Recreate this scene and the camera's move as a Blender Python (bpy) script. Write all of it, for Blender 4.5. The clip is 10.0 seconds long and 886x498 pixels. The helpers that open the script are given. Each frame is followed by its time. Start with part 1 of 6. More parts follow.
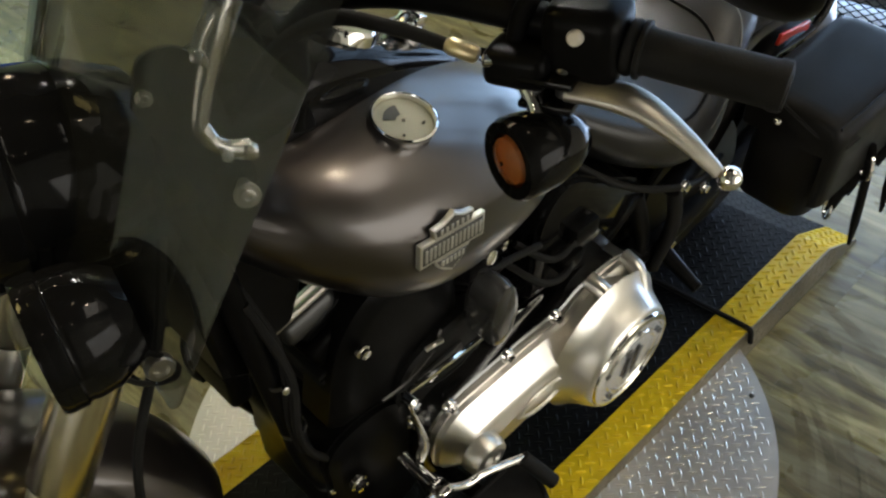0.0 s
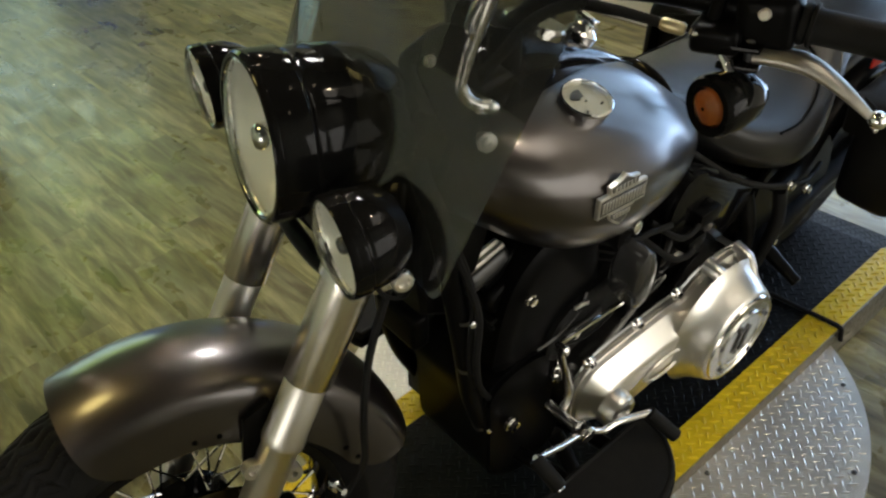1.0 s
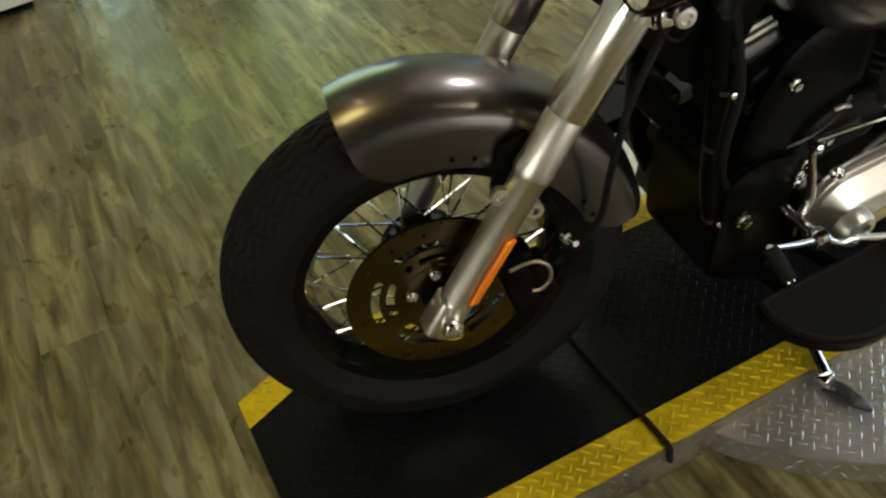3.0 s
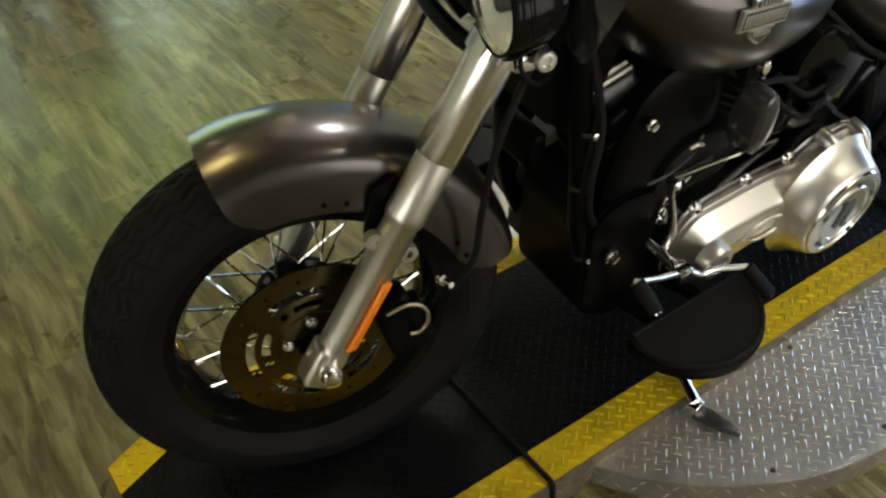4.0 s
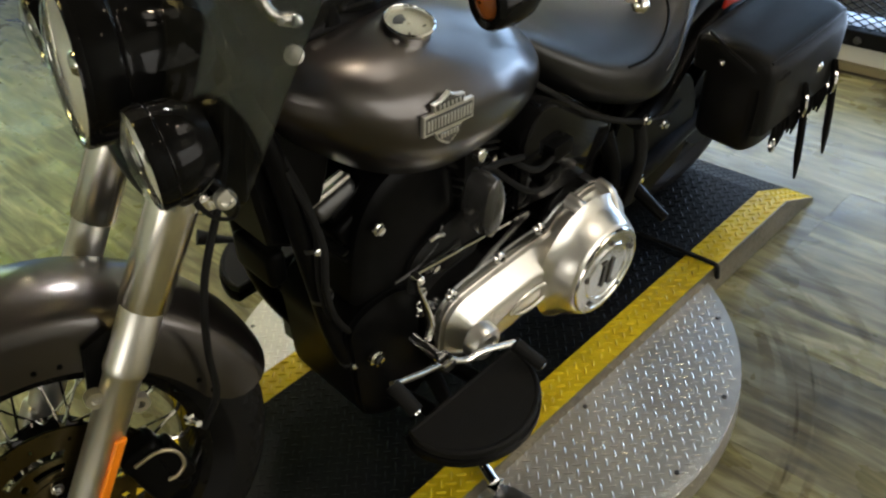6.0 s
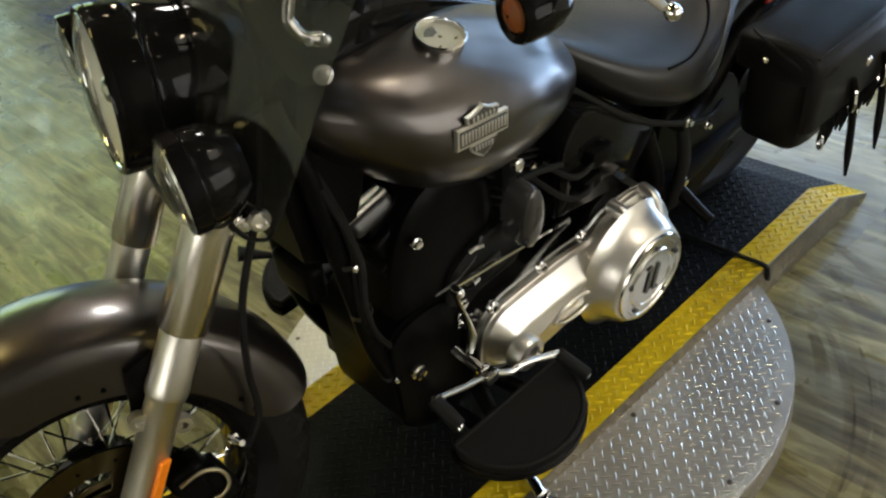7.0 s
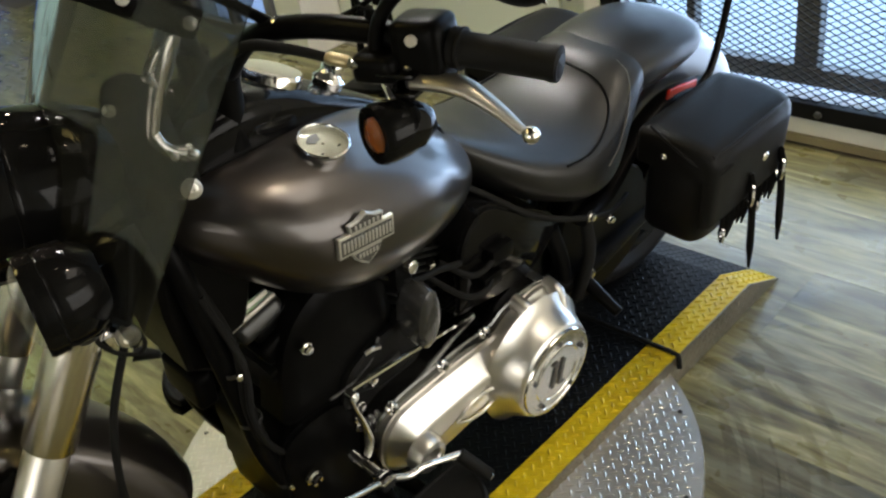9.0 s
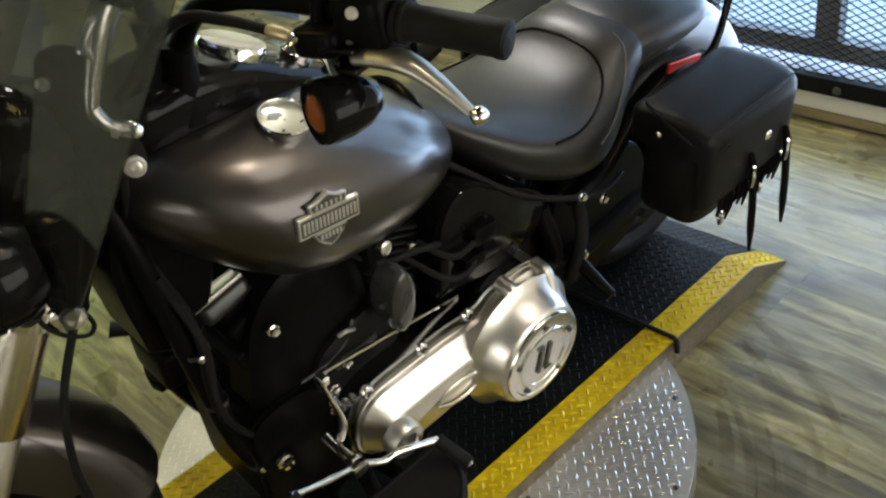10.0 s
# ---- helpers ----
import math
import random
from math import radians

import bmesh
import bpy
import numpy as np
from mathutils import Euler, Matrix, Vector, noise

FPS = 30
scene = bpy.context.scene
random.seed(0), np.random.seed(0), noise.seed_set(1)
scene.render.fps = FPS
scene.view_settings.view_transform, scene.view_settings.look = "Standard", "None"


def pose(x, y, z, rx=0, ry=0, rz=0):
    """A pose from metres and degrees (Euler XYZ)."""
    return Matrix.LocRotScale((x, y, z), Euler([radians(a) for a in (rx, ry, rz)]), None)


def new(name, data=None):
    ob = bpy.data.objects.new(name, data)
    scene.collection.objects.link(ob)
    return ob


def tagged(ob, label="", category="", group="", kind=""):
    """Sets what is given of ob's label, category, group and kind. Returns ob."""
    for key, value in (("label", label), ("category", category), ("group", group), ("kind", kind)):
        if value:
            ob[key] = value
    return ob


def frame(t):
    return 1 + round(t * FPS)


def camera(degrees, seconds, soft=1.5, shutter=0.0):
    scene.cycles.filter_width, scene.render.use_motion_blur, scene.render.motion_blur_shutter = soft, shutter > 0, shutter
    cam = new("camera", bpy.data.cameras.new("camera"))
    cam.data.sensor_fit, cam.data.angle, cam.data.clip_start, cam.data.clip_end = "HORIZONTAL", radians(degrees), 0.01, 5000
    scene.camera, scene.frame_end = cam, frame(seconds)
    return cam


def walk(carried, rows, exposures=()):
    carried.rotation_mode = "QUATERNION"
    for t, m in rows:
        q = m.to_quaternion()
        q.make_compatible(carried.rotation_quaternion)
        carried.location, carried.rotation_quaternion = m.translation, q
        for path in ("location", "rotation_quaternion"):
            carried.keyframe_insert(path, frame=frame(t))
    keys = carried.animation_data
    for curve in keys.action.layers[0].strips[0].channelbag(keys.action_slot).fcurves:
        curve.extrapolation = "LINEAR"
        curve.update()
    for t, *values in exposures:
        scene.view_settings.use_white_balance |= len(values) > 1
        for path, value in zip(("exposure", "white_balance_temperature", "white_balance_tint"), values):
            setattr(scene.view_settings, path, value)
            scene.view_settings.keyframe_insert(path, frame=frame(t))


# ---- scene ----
cam = camera(52.0, 10.0, soft=2.4)
PATH = [
    (0.0, 0.1409, -0.8907, 1.4402, 49.50, 5.74, -44.61),
    (0.3, 0.0665, -0.9167, 1.4611, 51.03, 4.38, -42.76),
    (0.5, -0.0039, -0.9292, 1.4799, 52.20, 5.38, -42.86),
    (0.7, -0.0721, -0.9434, 1.4893, 52.74, 5.60, -42.84),
    (1.0, -0.1567, -0.9683, 1.5019, 53.39, 6.24, -41.34),
    (1.2, -0.1908, -0.9883, 1.5004, 52.98, 6.35, -40.41),
    (1.5, -0.2286, -1.0151, 1.4909, 51.55, 7.12, -38.76),
    (1.7, -0.2473, -1.0187, 1.4796, 50.64, 7.37, -36.04),
    (2.0, -0.2857, -1.0293, 1.4529, 53.10, 7.11, -31.60),
    (2.5, -0.3184, -1.0231, 1.4017, 49.82, 8.21, -28.72),
    (2.7, -0.3356, -1.0224, 1.3820, 47.97, 7.07, -27.03),
    (3.8, -0.3476, -1.0175, 1.3682, 50.18, 3.20, -32.41),
    (4.0, -0.3378, -1.0267, 1.3672, 50.68, 3.17, -34.53),
    (4.2, -0.3199, -1.0276, 1.3789, 51.39, 3.21, -36.70),
    (4.5, -0.2641, -1.0607, 1.3810, 50.81, 4.17, -42.93),
    (4.7, -0.2336, -1.0853, 1.3757, 50.12, 4.47, -46.06),
    (5.0, -0.2113, -1.1057, 1.3833, 51.84, 4.42, -46.46),
    (5.3, -0.1922, -1.1117, 1.3911, 52.91, 4.04, -45.83),
    (5.5, -0.1681, -1.1267, 1.4052, 53.38, 5.60, -45.12),
    (5.7, -0.1365, -1.1414, 1.4112, 53.50, 6.18, -45.23),
    (6.8, -0.0836, -1.1442, 1.4073, 53.04, 9.74, -43.80),
    (7.0, -0.0761, -1.1378, 1.4159, 53.51, 9.92, -43.46),
    (7.2, -0.0632, -1.1382, 1.4241, 54.25, 9.03, -42.30),
    (7.5, -0.0341, -1.1386, 1.4256, 54.15, 8.16, -44.11),
    (7.7, -0.0139, -1.1405, 1.4332, 54.26, 8.01, -45.03),
    (8.0, 0.0069, -1.1530, 1.4346, 54.44, 6.01, -46.95),
    (8.2, 0.0113, -1.1551, 1.4299, 54.53, 6.30, -46.39),
    (8.5, 0.0204, -1.1594, 1.4277, 55.05, 6.28, -46.46),
    (8.7, 0.0253, -1.1643, 1.4309, 55.74, 6.86, -46.49),
    (9.0, 0.0256, -1.1694, 1.4373, 57.14, 8.48, -46.17),
    (9.2, 0.0233, -1.1689, 1.4413, 57.45, 7.82, -45.25),
    (9.5, 0.0268, -1.1688, 1.4436, 58.80, 7.27, -44.65),
    (9.7, 0.0449, -1.1718, 1.4397, 57.56, 7.80, -45.52),
    (10.0, 0.1186, -1.1887, 1.4107, 55.55, 8.80, -44.10),
]
walk(cam, [(t, pose(x, y, z, rx, ry, rz)) for t, x, y, z, rx, ry, rz in PATH], exposures=[(0.0, 0.03), (1.0, 0.03), (1.5, 0.04), (2.5, 0.01), (4.5, 0.08), (5.0, 0.13), (7.0, 0.14), (9.5, 0.24), (10.0, 0.27)])

# ---- world and lamps ----
world = bpy.data.worlds.new("world")
scene.world = world
world.use_nodes = True
wn = world.node_tree
sky = wn.nodes.new("ShaderNodeTexSky")
sky.sky_type, sky.sun_disc, sky.sun_elevation, sky.sun_rotation = "NISHITA", False, radians(40), radians(200)
wn.links.new(sky.outputs[0], wn.nodes["Background"].inputs[0])
wn.nodes["Background"].inputs[1].default_value = 0.08


def area(name, m, sx, sy, watts, color, shape="RECTANGLE"):
    d = bpy.data.lights.new(name, "AREA")
    d.shape, d.size, d.size_y, d.energy, d.color = shape, sx, sy, watts, color
    ob = new(name, d)
    ob.matrix_world = m
    return ob


CEIL = 3.3
for x, y, w in ((-1.7, -0.6, 1.5), (0.2, -2.2, 0.6), (1.52, -1.2, 9), (2.1, -2.4, 0.8), (-0.2, 1.6, 1.5), (0.9, 1.3, 1.2), (-0.2, 3.1, 2), (1.8, 2.9, 9), (-2.6, 1.4, 2), (-1.0, -1.7, 0.5), (-2.2, -2.0, 0.5), (-1.3, 0.3, 0.5), (0.9, -0.7, 0.5), (-2.0, 2.7, 0.5), (0.5, 2.3, 0.5)):
    area("downlight_lamp", pose(x, y, CEIL - 0.04), 0.09, 0.09, w, (1.0, 0.80, 0.55), "DISK")
# square ceiling panels; the 1.2 m one is unseen fill for the near floor
for x, y, sz, w, c in ((1.9, -1.8, 1.2, 19, (1.0, 0.91, 0.78)), (2.02, 1.22, 0.40, 58, (1.0, 0.97, 0.92)), (-0.62, 0.86, 0.60, 20, (1.0, 0.78, 0.28))):
    area("ceiling_area_lamp", pose(x, y, CEIL - 0.04), sz, sz, w, c)
# daylight in the window openings; the west and south windows are unseen, added to brighten
area("window_fill_lamp", pose(-2.98, -1.65, 1.12, 0, -90, 0), 1.25, 2.0, 27, (1.0, 0.92, 0.82))
area("window_fill_lamp", pose(1.7, -2.88, 1.0, 90, 0, 0), 2.9, 1.4, 38, (1.0, 0.93, 0.84))
area("window_fill_lamp", pose(2.50, -0.15, 0.42, 0, 90, 0), 0.5, 1.5, 9, (0.58, 0.74, 1.0))


# ---- materials ----
def mat(name, color, rough=0.5, metal=0.0, vary=0.25, scale=20.0, bump=0.0, bscale=200.0, rvary=0.12, coat=0.0, spec=0.5, stretch=None, tint=None, perob=0.0, crough=0.08):
    m = bpy.data.materials.new(name)
    m.use_nodes = True
    nt = m.node_tree
    b = nt.nodes["Principled BSDF"]
    b.inputs["Metallic"].default_value = metal
    b.inputs["Coat Weight"].default_value = coat
    b.inputs["Coat Roughness"].default_value = crough
    b.inputs["Specular IOR Level"].default_value = spec
    tc = nt.nodes.new("ShaderNodeTexCoord")
    vec = tc.outputs["Object"]
    if stretch:
        mp = nt.nodes.new("ShaderNodeMapping")
        mp.inputs["Scale"].default_value = stretch
        nt.links.new(vec, mp.inputs[0])
        vec = mp.outputs[0]
    n1 = nt.nodes.new("ShaderNodeTexNoise")
    n1.inputs["Scale"].default_value, n1.inputs["Detail"].default_value = scale, 6
    nt.links.new(vec, n1.inputs["Vector"])
    n2 = nt.nodes.new("ShaderNodeTexNoise")
    n2.inputs["Scale"].default_value, n2.inputs["Detail"].default_value = scale * 0.13, 3
    nt.links.new(vec, n2.inputs["Vector"])
    mixn = nt.nodes.new("ShaderNodeMath")
    mixn.operation = "ADD"
    nt.links.new(n1.outputs[0], mixn.inputs[0])
    nt.links.new(n2.outputs[0], mixn.inputs[1])
    half = nt.nodes.new("ShaderNodeMapRange")
    half.inputs["From Min"].default_value, half.inputs["From Max"].default_value = 0.65, 1.35
    nt.links.new(mixn.outputs[0], half.inputs[0])
    ramp = nt.nodes.new("ShaderNodeMix")
    ramp.data_type = "RGBA"
    c2 = tint or tuple(c * (1 - vary) for c in color)
    ramp.inputs[6].default_value = (*c2, 1)
    ramp.inputs[7].default_value = (*[min(1, c * (1 + vary * 0.6)) for c in color], 1)
    nt.links.new(half.outputs[0], ramp.inputs[0])
    col = ramp.outputs[2]
    if perob:
        oi = nt.nodes.new("ShaderNodeObjectInfo")
        mr = nt.nodes.new("ShaderNodeMapRange")
        mr.inputs["To Min"].default_value, mr.inputs["To Max"].default_value = 1 - perob, 1 + perob
        nt.links.new(oi.outputs["Random"], mr.inputs[0])
        hs = nt.nodes.new("ShaderNodeHueSaturation")
        nt.links.new(col, hs.inputs["Color"])
        nt.links.new(mr.outputs[0], hs.inputs["Value"])
        col = hs.outputs[0]
    nt.links.new(col, b.inputs["Base Color"])
    rr = nt.nodes.new("ShaderNodeMapRange")
    rr.inputs["To Min"].default_value, rr.inputs["To Max"].default_value = max(0.02, rough * (1 - rvary)), min(1, rough * (1 + rvary))
    nt.links.new(half.outputs[0], rr.inputs[0])
    nt.links.new(rr.outputs[0], b.inputs["Roughness"])
    if bump:
        nb = nt.nodes.new("ShaderNodeTexNoise")
        nb.inputs["Scale"].default_value, nb.inputs["Detail"].default_value = bscale, 4
        nt.links.new(vec, nb.inputs["Vector"])
        bp = nt.nodes.new("ShaderNodeBump")
        bp.inputs["Strength"].default_value, bp.inputs["Distance"].default_value = bump, 0.002
        nt.links.new(nb.outputs[0], bp.inputs["Height"])
        nt.links.new(bp.outputs[0], b.inputs["Normal"])
    return m


def smoke(name, color, gloss=0.06, clear=0.8, haze=(0.02, 0.02, 0.019), face=0.035, edge=0.75):
    m = bpy.data.materials.new(name)
    m.use_nodes = True
    nt = m.node_tree
    out = nt.nodes["Material Output"]
    nt.nodes.remove(nt.nodes["Principled BSDF"])
    tr, gl, df, mx, m2, lw, pw, fr = [nt.nodes.new("ShaderNode" + k) for k in ("BsdfTransparent", "BsdfGlossy", "BsdfDiffuse", "MixShader", "MixShader", "LayerWeight", "Math", "MapRange")]
    tr.inputs[0].default_value = (*color, 1)
    df.inputs[0].default_value = (*haze, 1)
    gl.inputs["Roughness"].default_value = gloss
    # gloss that rises towards grazing angles, alike on both sides of the sheet
    pw.operation, pw.inputs[1].default_value = "POWER", 5.0
    fr.inputs["To Min"].default_value, fr.inputs["To Max"].default_value = face, edge
    nt.links.new(lw.outputs["Facing"], pw.inputs[0])
    nt.links.new(pw.outputs[0], fr.inputs[0])
    m2.inputs[0].default_value = clear
    nt.links.new(df.outputs[0], m2.inputs[1])
    nt.links.new(tr.outputs[0], m2.inputs[2])
    nt.links.new(fr.outputs[0], mx.inputs[0])
    nt.links.new(m2.outputs[0], mx.inputs[1])
    nt.links.new(gl.outputs[0], mx.inputs[2])
    nt.links.new(mx.outputs[0], out.inputs[0])
    return m


def glow(name, color, strength):
    m = bpy.data.materials.new(name)
    m.use_nodes = True
    b = m.node_tree.nodes["Principled BSDF"]
    b.inputs["Base Color"].default_value = (*[c * 0.5 for c in color], 1)
    b.inputs["Emission Color"].default_value = (*color, 1)
    b.inputs["Emission Strength"].default_value = strength
    return m


CHAR = mat("satin_charcoal_paint", (0.060, 0.053, 0.049), 0.33, 0.92, 0.05, 5, rvary=0.04, coat=0.8, crough=0.16)
GLOSS = mat("gloss_black_paint", (0.005, 0.005, 0.005), 0.07, 0, 0.3, 30, coat=0.0, spec=0.12)
SATIN = mat("satin_black_paint", (0.0038, 0.0038, 0.0038), 0.32, 0, 0.4, 40, 0.05, 500, spec=0.045)
WRINKLE = mat("wrinkle_black_coat", (0.010, 0.010, 0.0095), 0.5, 0, 0.5, 80, 0.2, 900, spec=0.11)
RUBBER = mat("black_rubber", (0.009, 0.009, 0.0085), 0.65, 0, 0.45, 45, 0.15, 400, spec=0.1)
TYRE = mat("tyre_rubber", (0.008, 0.008, 0.0078), 0.62, 0, 0.4, 30, 0.12, 500, spec=0.12)
LEATHER = mat("black_leather", (0.010, 0.010, 0.0095), 0.36, 0, 0.35, 14, 0.22, 420, 0.15, spec=0.42)
LEATHER2 = mat("dull_black_leather", (0.006, 0.006, 0.006), 0.40, 0, 0.4, 16, 0.12, 350, 0.2, spec=0.10)
CHROME = mat("chrome", (0.82, 0.81, 0.79), 0.07, 1, 0.06, 40, rvary=0.5)
SATCHROME = mat("satin_aluminium", (0.70, 0.68, 0.62), 0.37, 1, 0.06, 30, 0.03, 700)
FORKCOV = mat("bright_fork_cover_metal", (0.82, 0.79, 0.73), 0.25, 1, 0.05, 30, 0.02, 500)
POLISH = mat("polished_aluminium", (0.74, 0.72, 0.67), 0.31, 1, 0.03, 60, rvary=0.04)
ALLOY_PALE = mat("pale_cast_alloy", (0.36, 0.32, 0.21), 0.4, 0.8, 0.1, 60)
STEEL = mat("brake_rotor_steel", (0.12, 0.097, 0.052), 0.25, 1, 0.12, 25, 0.015, 300)
GREYPART = mat("dark_grey_metal", (0.10, 0.10, 0.10), 0.35, 0.8, 0.3, 50)
ORANGE = mat("orange_reflector_plastic", (0.95, 0.25, 0.01), 0.3, 0, 0.08, 300, 0.1, 900)
RED = mat("red_reflector_plastic", (0.65, 0.03, 0.015), 0.25, 0, 0.15, 300, 0.1, 900)
AMBER = mat("amber_lens", (0.20, 0.058, 0.012), 0.06, 0, 0.25, 120, 0.2, 500, coat=0.5)
BOWL = mat("lamp_reflector", (0.95, 0.945, 0.90), 0.34, 0.55, 0.1, 60, 0.25, 60)
SMOKE = smoke("smoked_plastic", (0.60, 0.60, 0.58), 0.03, 0.93, (0.08, 0.084, 0.078), 0.062, 0.5)
GLASS = smoke("clear_glass", (0.93, 0.95, 0.93), 0.02, 0.97)
PLATE = mat("aluminium_tread_plate", (0.43, 0.415, 0.37), 0.45, 0.8, 0.2, 18, 0.12, 300, 0.25)
# browner than the top plate: the floor's reflection is put into the colour
SIDEPL = mat("floor_tinted_side_plate", (0.27, 0.245, 0.19), 0.5, 1, 0.3, 30, 0.15, 300, 0.25)
PLATEHI = mat("worn_tread_plate_ridge", (0.52, 0.50, 0.44), 0.42, 1, 0.2, 30, 0.05, 300, 0.25)
YELLOW = mat("yellow_floor_paint", (0.57, 0.43, 0.008), 0.38, 0, 0.22, 22, 0.15, 300, 0.25, tint=(0.42, 0.29, 0.008), spec=0.25)
DECK = mat("black_deck_paint", (0.006, 0.0065, 0.007), 0.42, 0, 0.5, 14, 0.12, 300, 0.3, spec=0.07)
WHITE = mat("white_paint", (0.72, 0.71, 0.66), 0.5, 0, 0.05, 4, 0.05, 300)
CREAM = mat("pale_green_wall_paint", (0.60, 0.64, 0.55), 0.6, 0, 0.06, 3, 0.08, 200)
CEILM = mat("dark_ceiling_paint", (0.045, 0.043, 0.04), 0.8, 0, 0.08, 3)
# tone of unseen walls, dark to keep reflections in the tank dark
DULLW = mat("dark_unseen_wall", (0.16, 0.16, 0.14), 0.7, 0, 0.08, 3)
BEIGE = mat("beige_base_trim", (0.24, 0.20, 0.115), 0.5, 0, 0.15, 8)
MESHM = mat("black_steel_mesh", (0.005, 0.005, 0.006), 0.45, 0, 0.2, 40, spec=0.12)


def plank_mat(name, island):
    """Weathered vinyl boards: streaks along the board, knots and grey wash, shifted from board to board."""
    m = bpy.data.materials.new(name)
    m.use_nodes = True
    nt = m.node_tree
    b = nt.nodes["Principled BSDF"]
    b.inputs["Specular IOR Level"].default_value = 0.36
    tc, oi, cx, add = [nt.nodes.new("ShaderNode" + k) for k in ("TexCoord", "NewGeometry" if island else "ObjectInfo", "CombineXYZ", "VectorMath")]
    chance = oi.outputs["Random Per Island" if island else "Random"]
    mul = nt.nodes.new("ShaderNodeMath")
    mul.operation = "MULTIPLY"
    mul.inputs[1].default_value = 37.0
    nt.links.new(chance, mul.inputs[0])
    nt.links.new(mul.outputs[0], cx.inputs[0])
    nt.links.new(mul.outputs[0], cx.inputs[1])
    nt.links.new(tc.outputs["Object"], add.inputs[0])
    nt.links.new(cx.outputs[0], add.inputs[1])

    def noise(stretch, scale, detail, dist=0.0):
        mp, n = nt.nodes.new("ShaderNodeMapping"), nt.nodes.new("ShaderNodeTexNoise")
        mp.inputs["Scale"].default_value = stretch
        n.inputs["Scale"].default_value, n.inputs["Detail"].default_value, n.inputs["Distortion"].default_value = scale, detail, dist
        n.inputs["Roughness"].default_value = 0.62
        nt.links.new(add.outputs[0], mp.inputs[0])
        nt.links.new(mp.outputs[0], n.inputs["Vector"])
        return n.outputs[0]

    def ramp(fac, stops):
        r = nt.nodes.new("ShaderNodeValToRGB")
        e = r.color_ramp.elements
        e[0].position, e[0].color = stops[0][0], (*stops[0][1], 1)
        e[1].position, e[1].color = stops[-1][0], (*stops[-1][1], 1)
        for p, c in stops[1:-1]:
            e.new(p).color = (*c, 1)
        nt.links.new(fac, r.inputs[0])
        return r.outputs[0]

    streak = noise((26.0, 3.6, 26.0), 1.0, 10, 0.6)
    wash = noise((6.5, 1.8, 6.5), 1.0, 5, 0.5)
    fine = noise((150.0, 9.0, 150.0), 1.0, 3)
    base = ramp(streak, [(0.33, (0.042, 0.034, 0.012)), (0.44, (0.095, 0.082, 0.030)), (0.54, (0.165, 0.150, 0.060)), (0.66, (0.264, 0.247, 0.119))])
    grey = ramp(streak, [(0.33, (0.055, 0.048, 0.025)), (0.48, (0.114, 0.104, 0.054)), (0.66, (0.211, 0.199, 0.115))])
    mx = nt.nodes.new("ShaderNodeMix")
    mx.data_type = "RGBA"
    fr = nt.nodes.new("ShaderNodeMapRange")
    fr.inputs["From Min"].default_value, fr.inputs["From Max"].default_value = 0.40, 0.62
    nt.links.new(wash, fr.inputs[0])
    nt.links.new(fr.outputs[0], mx.inputs[0])
    nt.links.new(base, mx.inputs[6])
    nt.links.new(grey, mx.inputs[7])
    hs = nt.nodes.new("ShaderNodeHueSaturation")
    mr = nt.nodes.new("ShaderNodeMapRange")
    mr.inputs["To Min"].default_value, mr.inputs["To Max"].default_value = 0.74, 1.22
    nt.links.new(chance, mr.inputs[0])
    nt.links.new(mx.outputs[2], hs.inputs["Color"])
    nt.links.new(mr.outputs[0], hs.inputs["Value"])
    nt.links.new(hs.outputs[0], b.inputs["Base Color"])
    rr = nt.nodes.new("ShaderNodeMapRange")
    rr.inputs["From Min"].default_value, rr.inputs["From Max"].default_value = 0.3, 0.7
    rr.inputs["To Min"].default_value, rr.inputs["To Max"].default_value = 0.46, 0.20
    blot = noise((5.0, 3.0, 5.0), 1.6, 3, 0.4)
    nt.links.new(blot, rr.inputs[0])
    nt.links.new(rr.outputs[0], b.inputs["Roughness"])
    bp = nt.nodes.new("ShaderNodeBump")
    bp.inputs["Strength"].default_value, bp.inputs["Distance"].default_value = 0.12, 0.002
    nt.links.new(fine, bp.inputs["Height"])
    nt.links.new(bp.outputs[0], b.inputs["Normal"])
    return m


PLANK, PLANKS = plank_mat("vinyl_plank", False), plank_mat("vinyl_planks", True)
FLOORM = mat("floor_underlay", (0.12, 0.10, 0.075), 0.6)


# ---- mesh helpers ----
def circle(seg):
    return [2 * math.pi * k / seg for k in range(seg)]


def part(name, bm, material, parent=None, label="", m=None, smooth=True, angle=40):
    me = bpy.data.meshes.new(name)
    bmesh.ops.recalc_face_normals(bm, faces=bm.faces)
    if smooth:
        lim = radians(angle)
        for f in bm.faces:
            f.smooth = True
        for e in bm.edges:
            if len(e.link_faces) == 2 and e.calc_face_angle(0) > lim:
                e.smooth = False
    bm.to_mesh(me)
    bm.free()
    me.materials.append(material)
    ob = new(name, me)
    if parent:
        ob.parent = parent
    if m is not None:
        ob.matrix_basis = m
    if label:
        ob["label"] = label
    return ob


def again(ob, parent, m):
    """Another object on the same mesh."""
    o = new(ob.name.split(".")[0], ob.data)
    o.parent = parent
    o.matrix_basis = m
    return o


def grid_mesh(rings, closed_u=True, cap=True):
    """Rings of points joined into a skin."""
    bm = bmesh.new()
    vs = [[bm.verts.new(p) for p in r] for r in rings]
    n = len(rings[0])
    for a, b in zip(vs, vs[1:]):
        for i in range(n if closed_u else n - 1):
            j = (i + 1) % n
            bm.faces.new((a[i], a[j], b[j], b[i]))
    if cap and closed_u:
        bm.faces.new(vs[0])
        bm.faces.new(vs[-1])
    return bm


